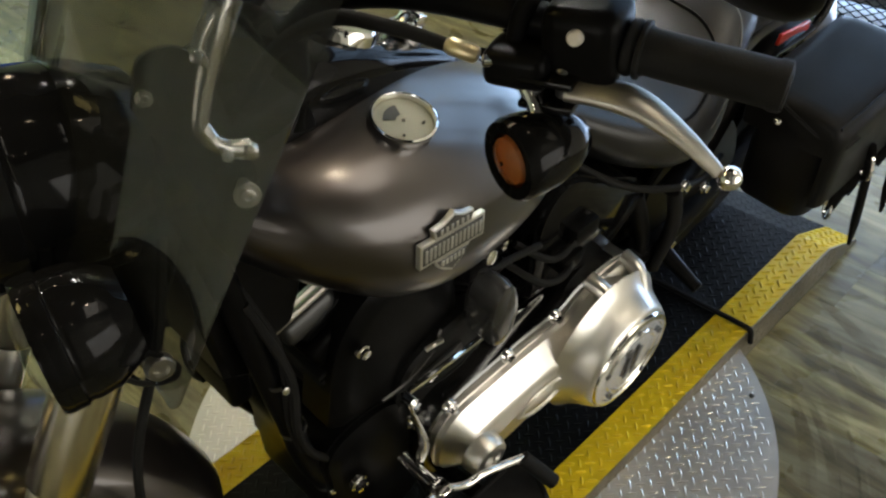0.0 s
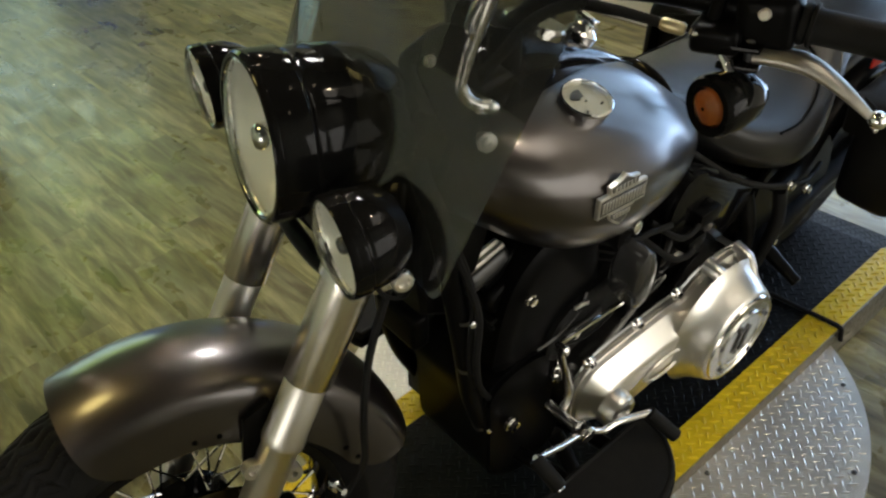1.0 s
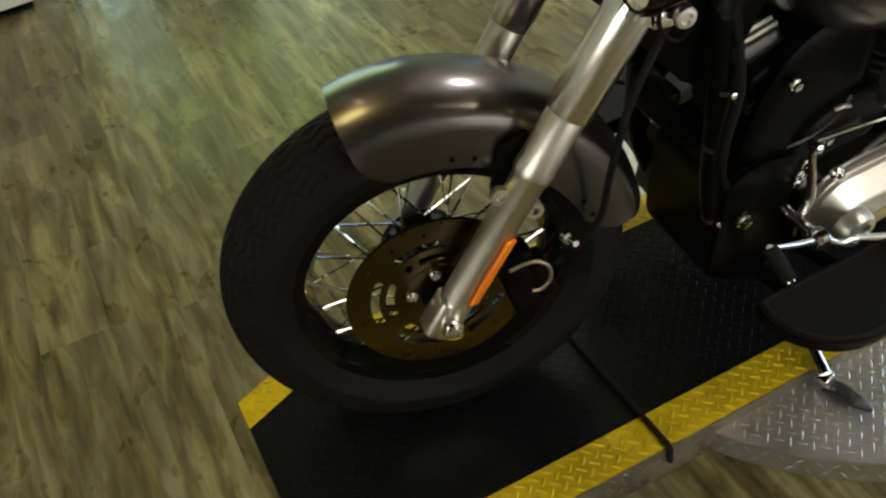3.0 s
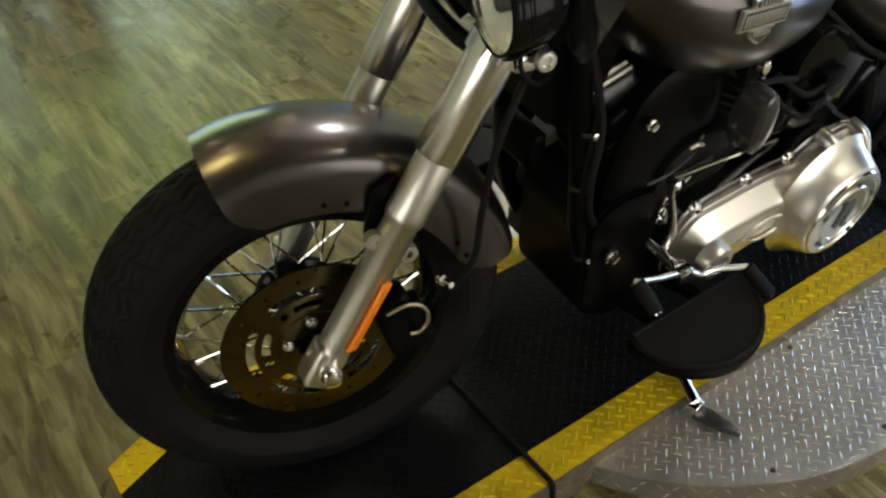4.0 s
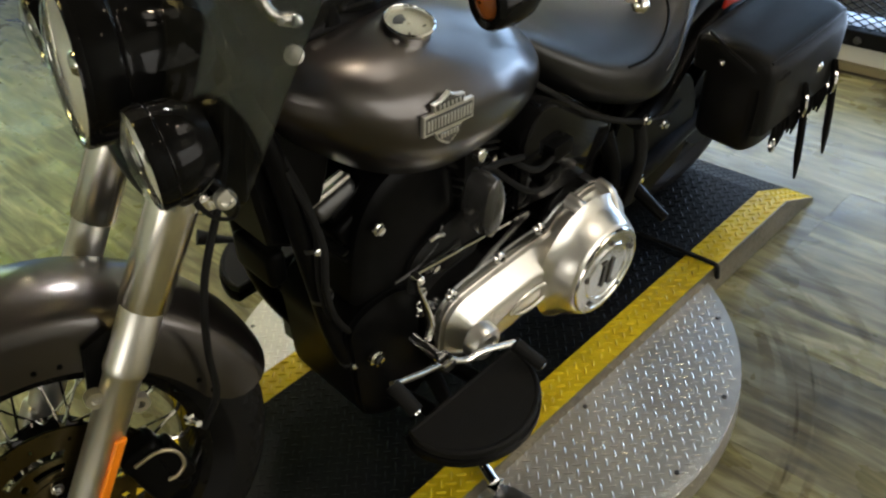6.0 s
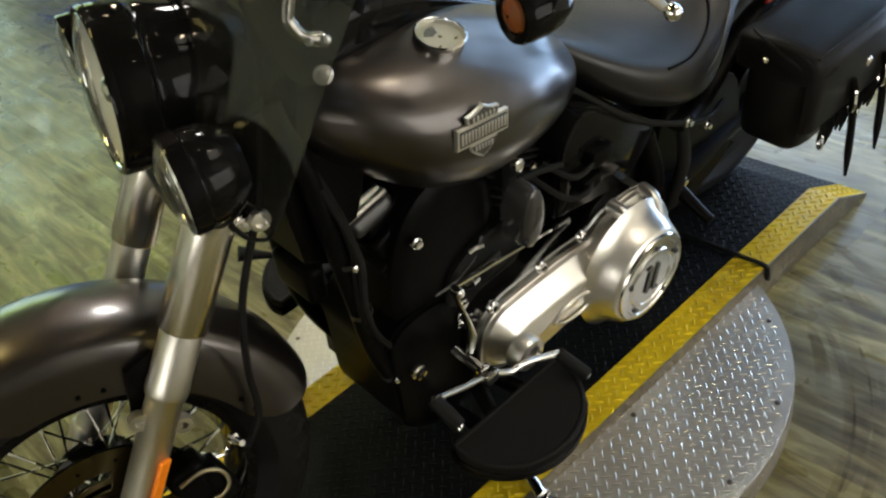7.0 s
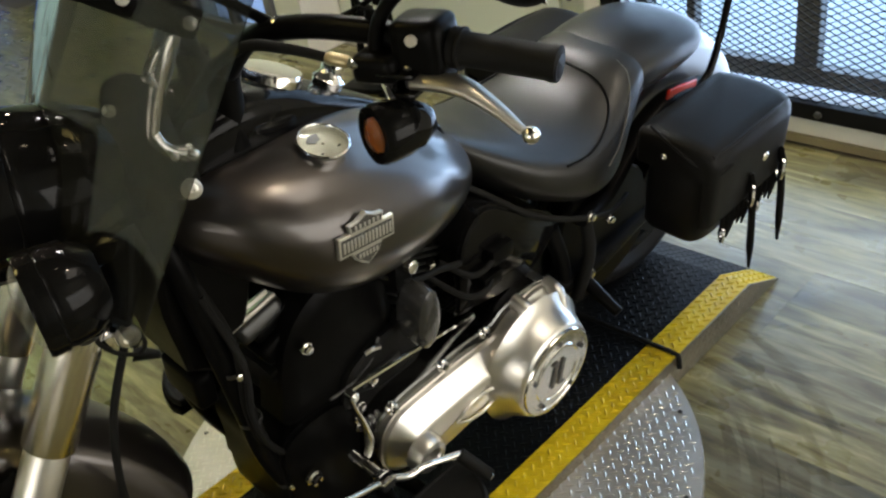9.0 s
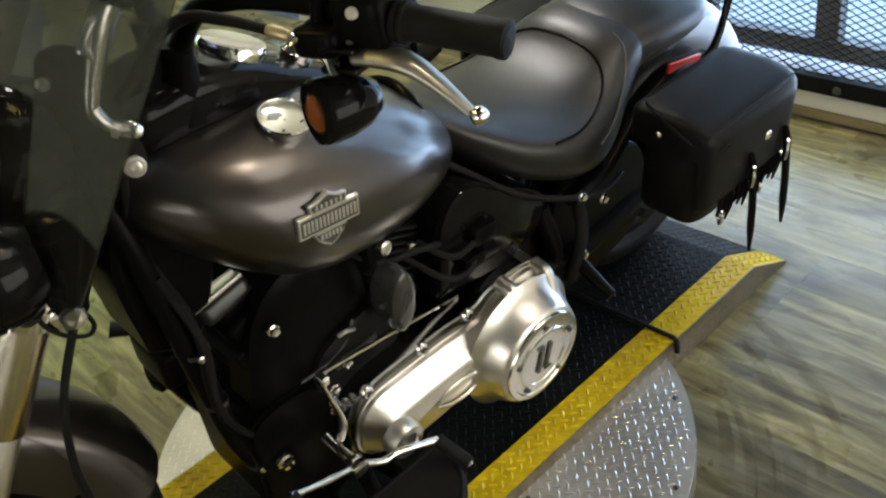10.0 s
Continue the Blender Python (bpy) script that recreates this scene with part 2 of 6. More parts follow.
def axes(d):
    d = Vector(d).normalized()
    a = Vector((0, 0, 1)) if abs(d.z) < 0.9 else Vector((1, 0, 0))
    s = d.cross(a).normalized()
    return d, s, s.cross(d)


def spline(pts, n=6):
    """A smooth line through the points."""
    p = [Vector(q) for q in pts]
    p = [2 * p[0] - p[1]] + p + [2 * p[-1] - p[-2]]
    out = []
    for i in range(1, len(p) - 2):
        for k in range(n):
            t = k / n
            out.append(0.5 * ((2 * p[i]) + (p[i + 1] - p[i - 1]) * t + (2 * p[i - 1] - 5 * p[i] + 4 * p[i + 1] - p[i + 2]) * t * t + (3 * p[i] - p[i - 1] - 3 * p[i + 1] + p[i + 2]) * t ** 3))
    return out + [p[-2]]


def tube(pts, r, seg=12, n=6, smooth=True, flat=1.0):
    """A round bar along a line; r: a radius, or one per given point."""
    line = spline(pts, n) if smooth and len(pts) > 2 else [Vector(q) for q in pts]
    rr = [r] * len(line) if not isinstance(r, (list, tuple)) else [float(q) for q in np.interp(np.linspace(0, 1, len(line)), np.linspace(0, 1, len(r)), r)]
    rings, side = [], None
    for i, p in enumerate(line):
        d = (line[min(i + 1, len(line) - 1)] - line[max(i - 1, 0)]).normalized()
        if side is None:
            d, side, _ = axes(d)
        side = (side - d * side.dot(d)).normalized()
        up = side.cross(d)
        rings.append([p + rr[i] * (math.cos(a) * side + flat * math.sin(a) * up) for a in circle(seg)])
    return grid_mesh(rings)


def lathe(profile, o=(0, 0, 0), d=(0, 0, 1), seg=32, cap=True):
    """A turned shape: (radius, height along d) pairs."""
    d, s, u = axes(d)
    o = Vector(o)
    rings = [[o + d * h + max(r, 1e-4) * (math.cos(a) * s + math.sin(a) * u) for a in circle(seg)] for r, h in profile]
    return grid_mesh(rings, cap=cap)


def ringed(profile, o=(0, 0, 0), d=(0, 0, 1), seg=48):
    """A turned ring with a closed profile."""
    d, s, u = axes(d)
    o = Vector(o)
    bm = bmesh.new()
    vs = [[bm.verts.new(o + d * h + r * (math.cos(a) * s + math.sin(a) * u)) for r, h in profile] for a in circle(seg)]
    n = len(profile)
    for i in range(seg):
        a, b = vs[i], vs[(i + 1) % seg]
        for k in range(n):
            bm.faces.new((a[k], a[(k + 1) % n], b[(k + 1) % n], b[k]))
    return bm


def box(c, size, m=None, bevel=0.004, seg=2):
    bm = bmesh.new()
    bmesh.ops.create_cube(bm, size=1)
    bmesh.ops.scale(bm, vec=size, verts=bm.verts)
    if bevel:
        bmesh.ops.bevel(bm, geom=bm.edges[:], offset=min(bevel, min(size) * 0.45), segments=seg, affect="EDGES", profile=0.6)
    if m is not None:
        bmesh.ops.transform(bm, matrix=m, verts=bm.verts)
    bmesh.ops.translate(bm, vec=c, verts=bm.verts)
    return bm


def join(*bms):
    """Several shapes in one mesh."""
    out = bms[0]
    for b in bms[1:]:
        me = bpy.data.meshes.new("tmp")
        b.to_mesh(me)
        b.free()
        out.from_mesh(me)
        bpy.data.meshes.remove(me)
    return out


def loft(stations, p=2.4, seg=40, tp=None):
    """Sections across x: (x, half width, top, bottom, y of the middle)."""
    rings = []
    for st in stations:
        x, w, top, bot = st[:4]
        y0 = st[4] if len(st) > 4 else 0.0
        c, h = (top + bot) / 2, (top - bot) / 2
        ring = []
        for a in circle(seg):
            ca, sa = math.cos(a), math.sin(a)
            q = tp if tp and sa > 0 else p
            ring.append((x, y0 + w * math.copysign(abs(ca) ** (2 / q), ca), c + h * math.copysign(abs(sa) ** (2 / q), sa)))
        rings.append(ring)
    return grid_mesh(rings)


def smooth_stations(st, n=5):
    k = len(st[0])
    ext = np.array([list(s) for s in st], float)
    t = np.arange(len(st))
    out = []
    p = np.vstack([2 * ext[0] - ext[1], ext, 2 * ext[-1] - ext[-2]])
    for i in range(1, len(p) - 2):
        for j in range(n):
            u = j / n
            out.append(tuple(0.5 * ((2 * p[i]) + (p[i + 1] - p[i - 1]) * u + (2 * p[i - 1] - 5 * p[i] + 4 * p[i + 1] - p[i + 2]) * u * u + (3 * p[i] - p[i - 1] - 3 * p[i + 1] + p[i + 2]) * u ** 3)))
    return out + [tuple(ext[-1])]


def prism(outline, lo, hi, axis="y", insets=()):
    """An outline (pairs) pushed from lo to hi along an axis, with steps (inset, height) at the hi end."""
    pts = [Vector((a, b)) for a, b in outline]
    area2 = sum(a.x * b.y - b.x * a.y for a, b in zip(pts, pts[1:] + pts[:1]))
    if area2 < 0:
        pts.reverse()

    def inset(d):
        out = []
        n = len(pts)
        for i in range(n):
            e = pts[(i + 1) % n] - pts[i - 1]
            e.normalize()
            out.append(pts[i] + d * Vector((-e.y, e.x)))
        return out

    def put(ps, h):
        return [(p.x, h, p.y) if axis == "y" else (p.x, p.y, h) if axis == "z" else (h, p.x, p.y) for p in ps]

    rings = [put(pts, lo), put(pts, hi)] + [put(inset(d), h) for d, h in insets]
    return grid_mesh(rings)


def spline2(pts, n):
    q = spline([(a, b, 0) for a, b in pts + [pts[0]]], n)[:-1]
    return [(p.x, p.y) for p in q]


def bolt_mesh(r=0.008, h=0.006):
    return lathe([(r * 1.25, 0), (r * 1.25, h * 0.25), (r, h * 0.3), (r, h * 0.85), (r * 0.8, h), (r * 0.45, h), (r * 0.4, h * 0.6)], seg=12)


def thing(name, label, category, m=None, group="", kind=""):
    e = new(name)
    if m is not None:
        e.matrix_world = m
    tagged(e, label, category, group, kind)
    return e


# ---- room ----
WX, FY = 2.57, 5.6


def wall_piece(name, c, size, material, kind="structure", label="", cat="wall"):
    return tagged(part(name, box(c, size, bevel=0.003), material, smooth=False), label, cat, kind=kind)


fl = wall_piece("floor", (-0.52, 1.1, -0.045), (6.36, 9.6, 0.08), FLOORM, label="brown underlay beneath vinyl wood planks", cat="floor")
wall_piece("ceiling", (0.5, 1.0, CEIL + 0.06), (8.4, 9.4, 0.12), CEILM, label="dark painted showroom ceiling", cat="ceiling")
wall_piece("wall_west", (-3.10, 2.525, 1.6), (0.15, 6.35, 3.3), CREAM, label="pale green painted wall")
# unseen wall pieces, toned dark so the tank's front reflects little
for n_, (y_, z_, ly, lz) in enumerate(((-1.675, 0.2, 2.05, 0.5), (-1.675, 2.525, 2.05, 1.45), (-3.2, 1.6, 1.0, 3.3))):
    wall_piece("wall_west_%d" % (n_ + 2), (-3.10, y_, z_), (0.15, ly, lz), DULLW, label="unseen wall round the added window, kept dark for reflections")
# unseen wall pieces, white to throw light on the motorcycle's near side
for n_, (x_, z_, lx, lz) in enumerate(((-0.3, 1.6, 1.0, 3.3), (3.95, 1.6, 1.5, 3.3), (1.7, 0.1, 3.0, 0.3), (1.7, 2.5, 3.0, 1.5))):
    wall_piece("wall_south_%d" % (n_ + 3), (x_, -3.0, z_), (lx, 0.15, lz), WHITE, label="unseen wall round the added window, kept white to brighten reflections")
# unseen corner, toned dark for the same reflections
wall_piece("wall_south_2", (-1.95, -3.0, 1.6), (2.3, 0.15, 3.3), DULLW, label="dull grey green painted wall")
# east wall: a long mesh-guarded window, then plain wall
wall_piece("wall_east", (WX + 0.08, 1.56, 1.6), (0.16, 1.72, 3.3), CREAM, label="pale green painted wall beside the window")
wall_piece("wall_east_2", (WX + 0.08, -0.11, 0.052), (0.16, 1.62, 0.110), WHITE, label="white sill wall under the window")
wall_piece("wall_east_3", (WX + 0.08, -0.11, 2.85), (0.16, 1.62, 0.9), CREAM, label="pale green wall over the window")
# unseen wall south of the window, white as a reflector
wall_piece("wall_east_6", (WX + 0.08, -2.27, 1.6), (0.16, 2.68, 3.3), WHITE, label="plain white painted wall")

# ---- motorcycle frame of reference ----
ZP = 0.078
bike = thing("motorcycle", "satin charcoal cruiser motorcycle with black leather saddlebags, leaning on its stand", "motorcycle", pose(0, 0, ZP, 9, 0, 0))
WC = Vector((0.03, 0.03, 0.318))
RK = radians(31)
U = Vector((math.sin(RK), 0, math.cos(RK)))
PF = Vector((math.cos(RK), 0, -math.sin(RK)))
A0 = WC + 0.04 * PF
FM = Matrix.Translation(A0) @ Matrix.Rotation(radians(-15), 4, U) @ Matrix.Translation(WC - A0)


def fork_at(s, y, f=0.0):
    return Vector((0, y, 0)) + U * s + PF * f

# ---- turntable and platform ----
def tread(x0, x1, y0, y1, inside, step=0.0185, L=0.0108, W=0.0022, H=0.0011):
    """Raised lozenges of a tread plate, as one mesh in the plane z = 0."""
    verts, faces = [], []
    # lattice turned by 45 degrees: each bar points at the middle of its neighbour, which lies across it
    n = int(((x1 - x0) + (y1 - y0)) / step) + 2
    k = math.sqrt(0.5)
    for i in range(-n, n):
        for j in range(-n, n):
            x, y = x0 + (i - j) * step * k, y0 + (i + j) * step * k
            if not (x0 <= x <= x1 and y0 <= y <= y1 and inside(x, y)):
                continue
            a = radians(45 if (i + j) % 2 else -45)
            c, s = math.cos(a), math.sin(a)
            b = len(verts)
            for lx, ly, lz in ((-L, 0, 0), (-L * .5, -W, 0), (L * .5, -W, 0), (L, 0, 0), (L * .5, W, 0), (-L * .5, W, 0), (-L * .55, 0, H), (L * .55, 0, H)):
                verts.append((x + lx * c - ly * s, y + lx * s + ly * c, lz))
            faces += [(b, b + 1, b + 6), (b + 1, b + 2, b + 7, b + 6), (b + 2, b + 3, b + 7), (b + 3, b + 4, b + 7), (b + 4, b + 5, b + 6, b + 7), (b + 5, b, b + 6)]
    bm = bmesh.new()
    me = bpy.data.meshes.new("tmp")
    me.from_pydata(verts, [], faces)
    bm.from_mesh(me)
    bpy.data.meshes.remove(me)
    return bm


DX, DY, DR, DZ = 0.868, -0.035, 0.561, 0.05
PX0, PX1, PY0, PY1, STRIP, RAMP = -0.319, 1.852, -0.317, 0.246, 0.075, 0.15
turn = thing("turntable", "round polished aluminium tread plate turntable on the floor", "turntable", pose(DX, DY, 0))
part("top_plate", lathe([(DR - 0.001, DZ - 0.003), (DR - 0.001, DZ), (0.02, DZ)], seg=160), PLATE, turn)
part("rim_band", ringed([(DR, 0.0), (DR, DZ - 0.0022), (DR - 0.006, DZ - 0.0022), (DR - 0.006, 0.0)], seg=160), PLATE, turn, "curved tread plate band round the edge")
bm = tread(-DR, DR, -DR, DR, lambda x, y: x * x + y * y < (DR - 0.016) ** 2 and not (PY0 - DY + 0.01 < y < PY1 - DY - 0.01))
tagged(part("tread_pattern", bm, PLATEHI, turn, m=pose(0, 0, DZ)), kind="stuff")
# lozenges round the band
verts, faces = [], []
for k in range(124):
    for r_ in range(2):
        a0 = 2 * math.pi * (k + 0.5 * r_) / 124
        t = radians(45 if k % 2 else -45)
        z0 = 0.014 + 0.022 * r_
        b = len(verts)
        for lx, ly, lz in ((-.012, 0, 0), (0, -.0034, 0), (.012, 0, 0), (0, .0034, 0), (0, 0, .0016)):
            px, pz = lx * math.cos(t) - ly * math.sin(t), lx * math.sin(t) + ly * math.cos(t)
            aa = a0 + px / DR
            verts.append(((DR + lz + .0002) * math.cos(aa), (DR + lz + .0002) * math.sin(aa), z0 + pz))
        faces += [(b, b + 1, b + 4), (b + 1, b + 2, b + 4), (b + 2, b + 3, b + 4), (b + 3, b, b + 4)]
me = bpy.data.meshes.new("tmp")
me.from_pydata(verts, [], faces)
bm = bmesh.new()
bm.from_mesh(me)
tagged(part("rim_tread_pattern", bm, PLATEHI, turn), kind="stuff")
sc = part("screw", bolt_mesh(0.0045, 0.003), GREYPART, turn, "small dark screw head", m=pose(0.53 * math.cos(-1.6), 0.53 * math.sin(-1.6), DZ))
for a in (-2.05, -1.19, -0.75, -0.45, 0.9, 1.3, 1.7, 2.1):
    again(sc, turn, pose(0.535 * math.cos(a), 0.535 * math.sin(a), DZ))
again(sc, turn, pose(0.01, -0.30, DZ))

plat = thing("platform", "black and yellow tread plate platform with ramped ends on the turntable", "platform")


def slab(y0, y1, z=ZP):
    """A bar of the platform's side profile, from y0 to y1."""
    prof = [(PX0, 0.002), (PX0, 0.006), (PX0 + RAMP, z), (PX1 - RAMP, z), (PX1, 0.006), (PX1, 0.002)]
    bm = bmesh.new()
    a = [bm.verts.new((x, y0, zz)) for x, zz in prof]
    b = [bm.verts.new((x, y1, zz)) for x, zz in prof]
    n = len(prof)
    for i in range(n):
        bm.faces.new((a[i], a[(i + 1) % n], b[(i + 1) % n], b[i]))
    bm.faces.new(a)
    bm.faces.new(b)
    return bm


part("deck", slab(PY0 + STRIP, PY1 - STRIP), DECK, plat, "black painted tread plate deck", smooth=False)
part("edge_strip", slab(PY0 + 0.0015, PY0 + STRIP, ZP + 0.0006), YELLOW, plat, "yellow painted tread plate edge strip", smooth=False)
part("edge_strip", slab(PY1 - STRIP, PY1 - 0.0015, ZP + 0.0006), YELLOW, plat, "yellow painted tread plate edge strip", smooth=False)
part("side_plate", slab(PY0 - 0.0015, PY0 + 0.0015, ZP - 0.0005), SIDEPL, plat, "bare aluminium side plate", smooth=False)
part("side_plate", slab(PY1 - 0.0015, PY1 + 0.0015, ZP - 0.0005), SIDEPL, plat, "bare aluminium side plate", smooth=False)


def drape(bm, z):
    """Lays a flat pattern over the ramped profile."""
    for v in bm.verts:
        e = min(v.co.x - PX0, PX1 - v.co.x)
        v.co.z += z if e > RAMP else 0.006 + (z - 0.006) * max(e, 0) / RAMP
    return bm


tagged(part("strip_tread_pattern", drape(tread(PX0 + .012, PX1 - .01, PY0 + 0.012, PY0 + STRIP - 0.006, lambda x, y: True, W=0.0028, H=0.0028), ZP + 0.0006), YELLOW, plat), kind="stuff")
tagged(part("strip_tread_pattern", drape(tread(PX0 + .012, PX1 - .01, PY1 - STRIP + 0.012, PY1 - 0.006, lambda x, y: True, W=0.0028, H=0.0028), ZP + 0.0006), YELLOW, plat), kind="stuff")
tagged(part("deck_tread_pattern", drape(tread(PX0 + .012, PX1 - .01, PY0 + STRIP + 0.008, PY1 - STRIP - 0.006, lambda x, y: True, H=0.0012), ZP), DECK, plat), kind="stuff")
bm = tread(PX0 + 0.1, PX1 - 0.1, 0.012, 0.075, lambda x, y: y < min(1, min(x - PX0, PX1 - x) / RAMP) * ZP - 0.012, L=0.0115, W=0.0030, H=0.0013)
for v in bm.verts:
    v.co = (v.co.x, PY0 - 0.0016 - v.co.z, v.co.y)
tagged(part("side_tread_pattern", bm, SIDEPL, plat), kind="stuff")
# black rods across the hinge joints, bent down over the edge
for x, ya, yb in ((0.285, PY0, 0.05), (1.38, PY0, PY1)):
    bm = tube([(x, yb, ZP + 0.007), (x, ya + 0.006, ZP + 0.007), (x, ya - 0.002, ZP + 0.005), (x, ya - 0.006, ZP - 0.001), (x, ya - 0.0075, ZP - 0.03), (x, ya - 0.0075, 0.052)], 0.0055, 8, smooth=False)
    tagged(part("tie_strap", bm, RUBBER), "thin black rubber strap across the platform, hooked over its edge", "strap")

# ---- front wheel ----
wheel = part("front_wheel", ringed([(0.206, -0.048), (0.222, -0.05), (0.226, -0.044), (0.212, -0.036), (0.2, -0.02), (0.196, 0), (0.2, 0.02), (0.212, 0.036), (0.226, 0.044), (0.222, 0.05), (0.206, 0.048), (0.19, 0.02), (0.186, 0), (0.19, -0.02)], d=(0, 1, 0), seg=96), GLOSS, bike, "black laced wheel rim", m=FM)


def tyre_mesh(R, half, bead, nu=840, nv=116, waves=42):
    """A round tyre whose tread is cut by zigzag grooves that run round it, and by short slits across the shoulders."""
    prof = []
    for k in range(nv + 1):
        a = -1 + 2 * k / nv
        ang = a * radians(118)
        prof.append((bead + (R - bead) * (0.5 + 0.5 * math.cos(ang * 1.5)) ** 0.55 if abs(a) < 0.999 else bead, half * math.sin(min(max(ang, -math.pi / 2), math.pi / 2)) * (1 if abs(ang) < math.pi / 2 else 1 - 0.35 * (abs(ang) - math.pi / 2) / radians(28))))
    # distance along the skin from the crown
    arc = [0.0]
    for (r0, y0), (r1, y1) in zip(prof, prof[1:]):
        arc.append(arc[-1] + math.hypot(r1 - r0, y1 - y0))
    mid = arc[nv // 2]
    bm = bmesh.new()
    rows = []
    for i in range(nu):
        th = 2 * math.pi * i / nu
        w = th * waves / (2 * math.pi)
        zig = 0.0048 * (4 * abs((w % 1) - 0.5) - 1)
        row = []
        for k, (r, y) in enumerate(prof):
            u = arc[k] - mid
            dep = 0.0
            if abs(u) < 0.086:
                q = (abs(u) + zig + 0.0065) % 0.0155
                dep = 0.008 * min(1.0, max(0.0, 1.5 - abs(q - 0.0065) / 0.0021))
                if abs(u) > 0.05:
                    dep = max(dep, 0.005 * min(1.0, max(0.0, 1.6 - abs((w + 12 * abs(u)) % 1 - 0.5) / 0.06)))
            row.append(bm.verts.new(((r - dep) * math.cos(th), y, (r - dep) * math.sin(th))))
        rows.append(row)
    for i in range(nu):
        a, b = rows[i], rows[(i + 1) % nu]
        for k in range(nv):
            bm.faces.new((a[k], a[k + 1], b[k + 1], b[k]))
        bm.faces.new((a[nv], a[0], b[0], b[nv]))
    return bm


part("tyre", tyre_mesh(0.326, 0.069, 0.214), TYRE, wheel, "black rubber tyre with a block tread", angle=60)
part("hub", lathe([(0.018, -0.075), (0.04, -0.073), (0.045, -0.055), (0.062, -0.05), (0.064, -0.043), (0.05, -0.038), (0.045, -0.02), (0.045, 0.03), (0.066, 0.045), (0.068, 0.055), (0.04, 0.06), (0.02, 0.075)], d=(0, 1, 0), seg=40), GLOSS, wheel, "black wheel hub")
NS = 40
for k in range(NS):
    a = 2 * math.pi * k / NS
    sgn = -1 if k % 2 else 1
    lean = 0.5 if (k // 2) % 2 else -0.5
    p0 = (0.06 * math.cos(a + lean), sgn * 0.045, 0.06 * math.sin(a + lean))
    p1 = (0.2 * math.cos(a), sgn * 0.012, 0.2 * math.sin(a))
    pm = Vector(p0).lerp(Vector(p1), 0.86)
    part("spoke", join(tube([p0, p1], 0.0021, 6, smooth=False), tube([pm, p1], 0.0036, 6, smooth=False)), CHROME, wheel, "" if k else "thin chrome spoke")


def rotor_mesh():
    n, mr = 360, 26
    r0, r1, th = 0.058, 0.146, 0.0025

    def solid(r, a):
        if r > 0.116:
            for rr, off in ((0.140, 0), (0.126, 0.5)):
                s = 2 * math.pi / 15
                da = ((a / s - off) % 1 - 0.5) * s * rr
                if (r - rr) ** 2 + da * da < 0.0026 ** 2:
                    return False
            return True
        s = 2 * math.pi / 5
        q = (a % s) / s
        w = q + (r - 0.085) * 2.4
        if 0.096 < r < 0.109 and 0.1 < w < 0.82:
            return False
        if 0.072 < r < 0.086 and 0.05 < w < 0.5:
            return False
        if (r - 0.078) ** 2 + ((w - 0.68) * s * r) ** 2 < 0.0065 ** 2:
            return False
        return True

    bm = bmesh.new()
    rows = []
    for i in range(n):
        a = 2 * math.pi * i / n
        rows.append([bm.verts.new((r * math.cos(a), -th, r * math.sin(a))) for r in np.linspace(r0, r1, mr + 1)])
    for i in range(n):
        for k in range(mr):
            if solid(r0 + (r1 - r0) * (k + 0.5) / mr, 2 * math.pi * (i + 0.5) / n):
                bm.faces.new((rows[i][k], rows[i][k + 1], rows[(i + 1) % n][k + 1], rows[(i + 1) % n][k]))
    bmesh.ops.delete(bm, geom=[v for v in bm.verts if not v.link_faces], context="VERTS")
    r = bmesh.ops.extrude_face_region(bm, geom=bm.faces[:])
    bmesh.ops.translate(bm, vec=(0, 2 * th, 0), verts=[v for v in r["geom"] if isinstance(v, bmesh.types.BMVert)])
    return bm


rot_ = part("brake_rotor", rotor_mesh(), STEEL, wheel, "drilled and slotted steel brake disc", m=pose(0, -0.072, 0))
part("rotor_carrier", ringed([(0.03, -0.004), (0.06, -0.004), (0.062, 0.0), (0.06, 0.006), (0.03, 0.006)], d=(0, 1, 0)), STEEL, rot_)
bo = None
for k in range(5):
    a = 2 * math.pi * k / 5 + 0.4
    m = pose(0.045 * math.cos(a), -0.0045, 0.045 * math.sin(a), 90, 0, 0)
    if bo is None:
        bo = part("rotor_bolt", bolt_mesh(0.0075, 0.007), CHROME, rot_, "chrome bolt", m=m)
    else:
        again(bo, rot_, m)

# ---- front fender ----
def fender_mesh(R, half, a0, a1, depth, n=60, k=22, thick=0.0022):
    """A deep round mudguard over a wheel, from angle a0 (front) to a1 (rear), degrees from the rear."""
    rings = []
    for i in range(n + 1):
        t = i / n
        a = radians(a0 + (a1 - a0) * t)
        endf = min(1.0, t / 0.08, (1 - t) / 0.10)
        sk = depth * (0.45 + 0.55 * max(0.0, endf) ** 0.5)
        line = []
        for j in range(k + 1):
            v = -1 + 2 * j / k
            av = abs(v)
            if av < 0.62:
                ph = av / 0.62 * radians(62)
                y, dr = half * math.sin(ph) / math.sin(radians(62)) * 0.93, -(1 - math.cos(ph)) * half * 0.62
            else:
                q = (av - 0.62) / 0.38
                y, dr = half * (0.93 + 0.07 * min(1, q * 1.6)), -(1 - math.cos(radians(62))) * half * 0.62 - sk * q
            r = R + dr
            line.append((r * math.cos(a), math.copysign(y, v), r * math.sin(a)))
        rings.append(line)
    bm = grid_mesh(rings, closed_u=False)
    bmesh.ops.recalc_face_normals(bm, faces=bm.faces)
    bmesh.ops.solidify(bm, geom=bm.faces[:], thickness=thick)
    return bm


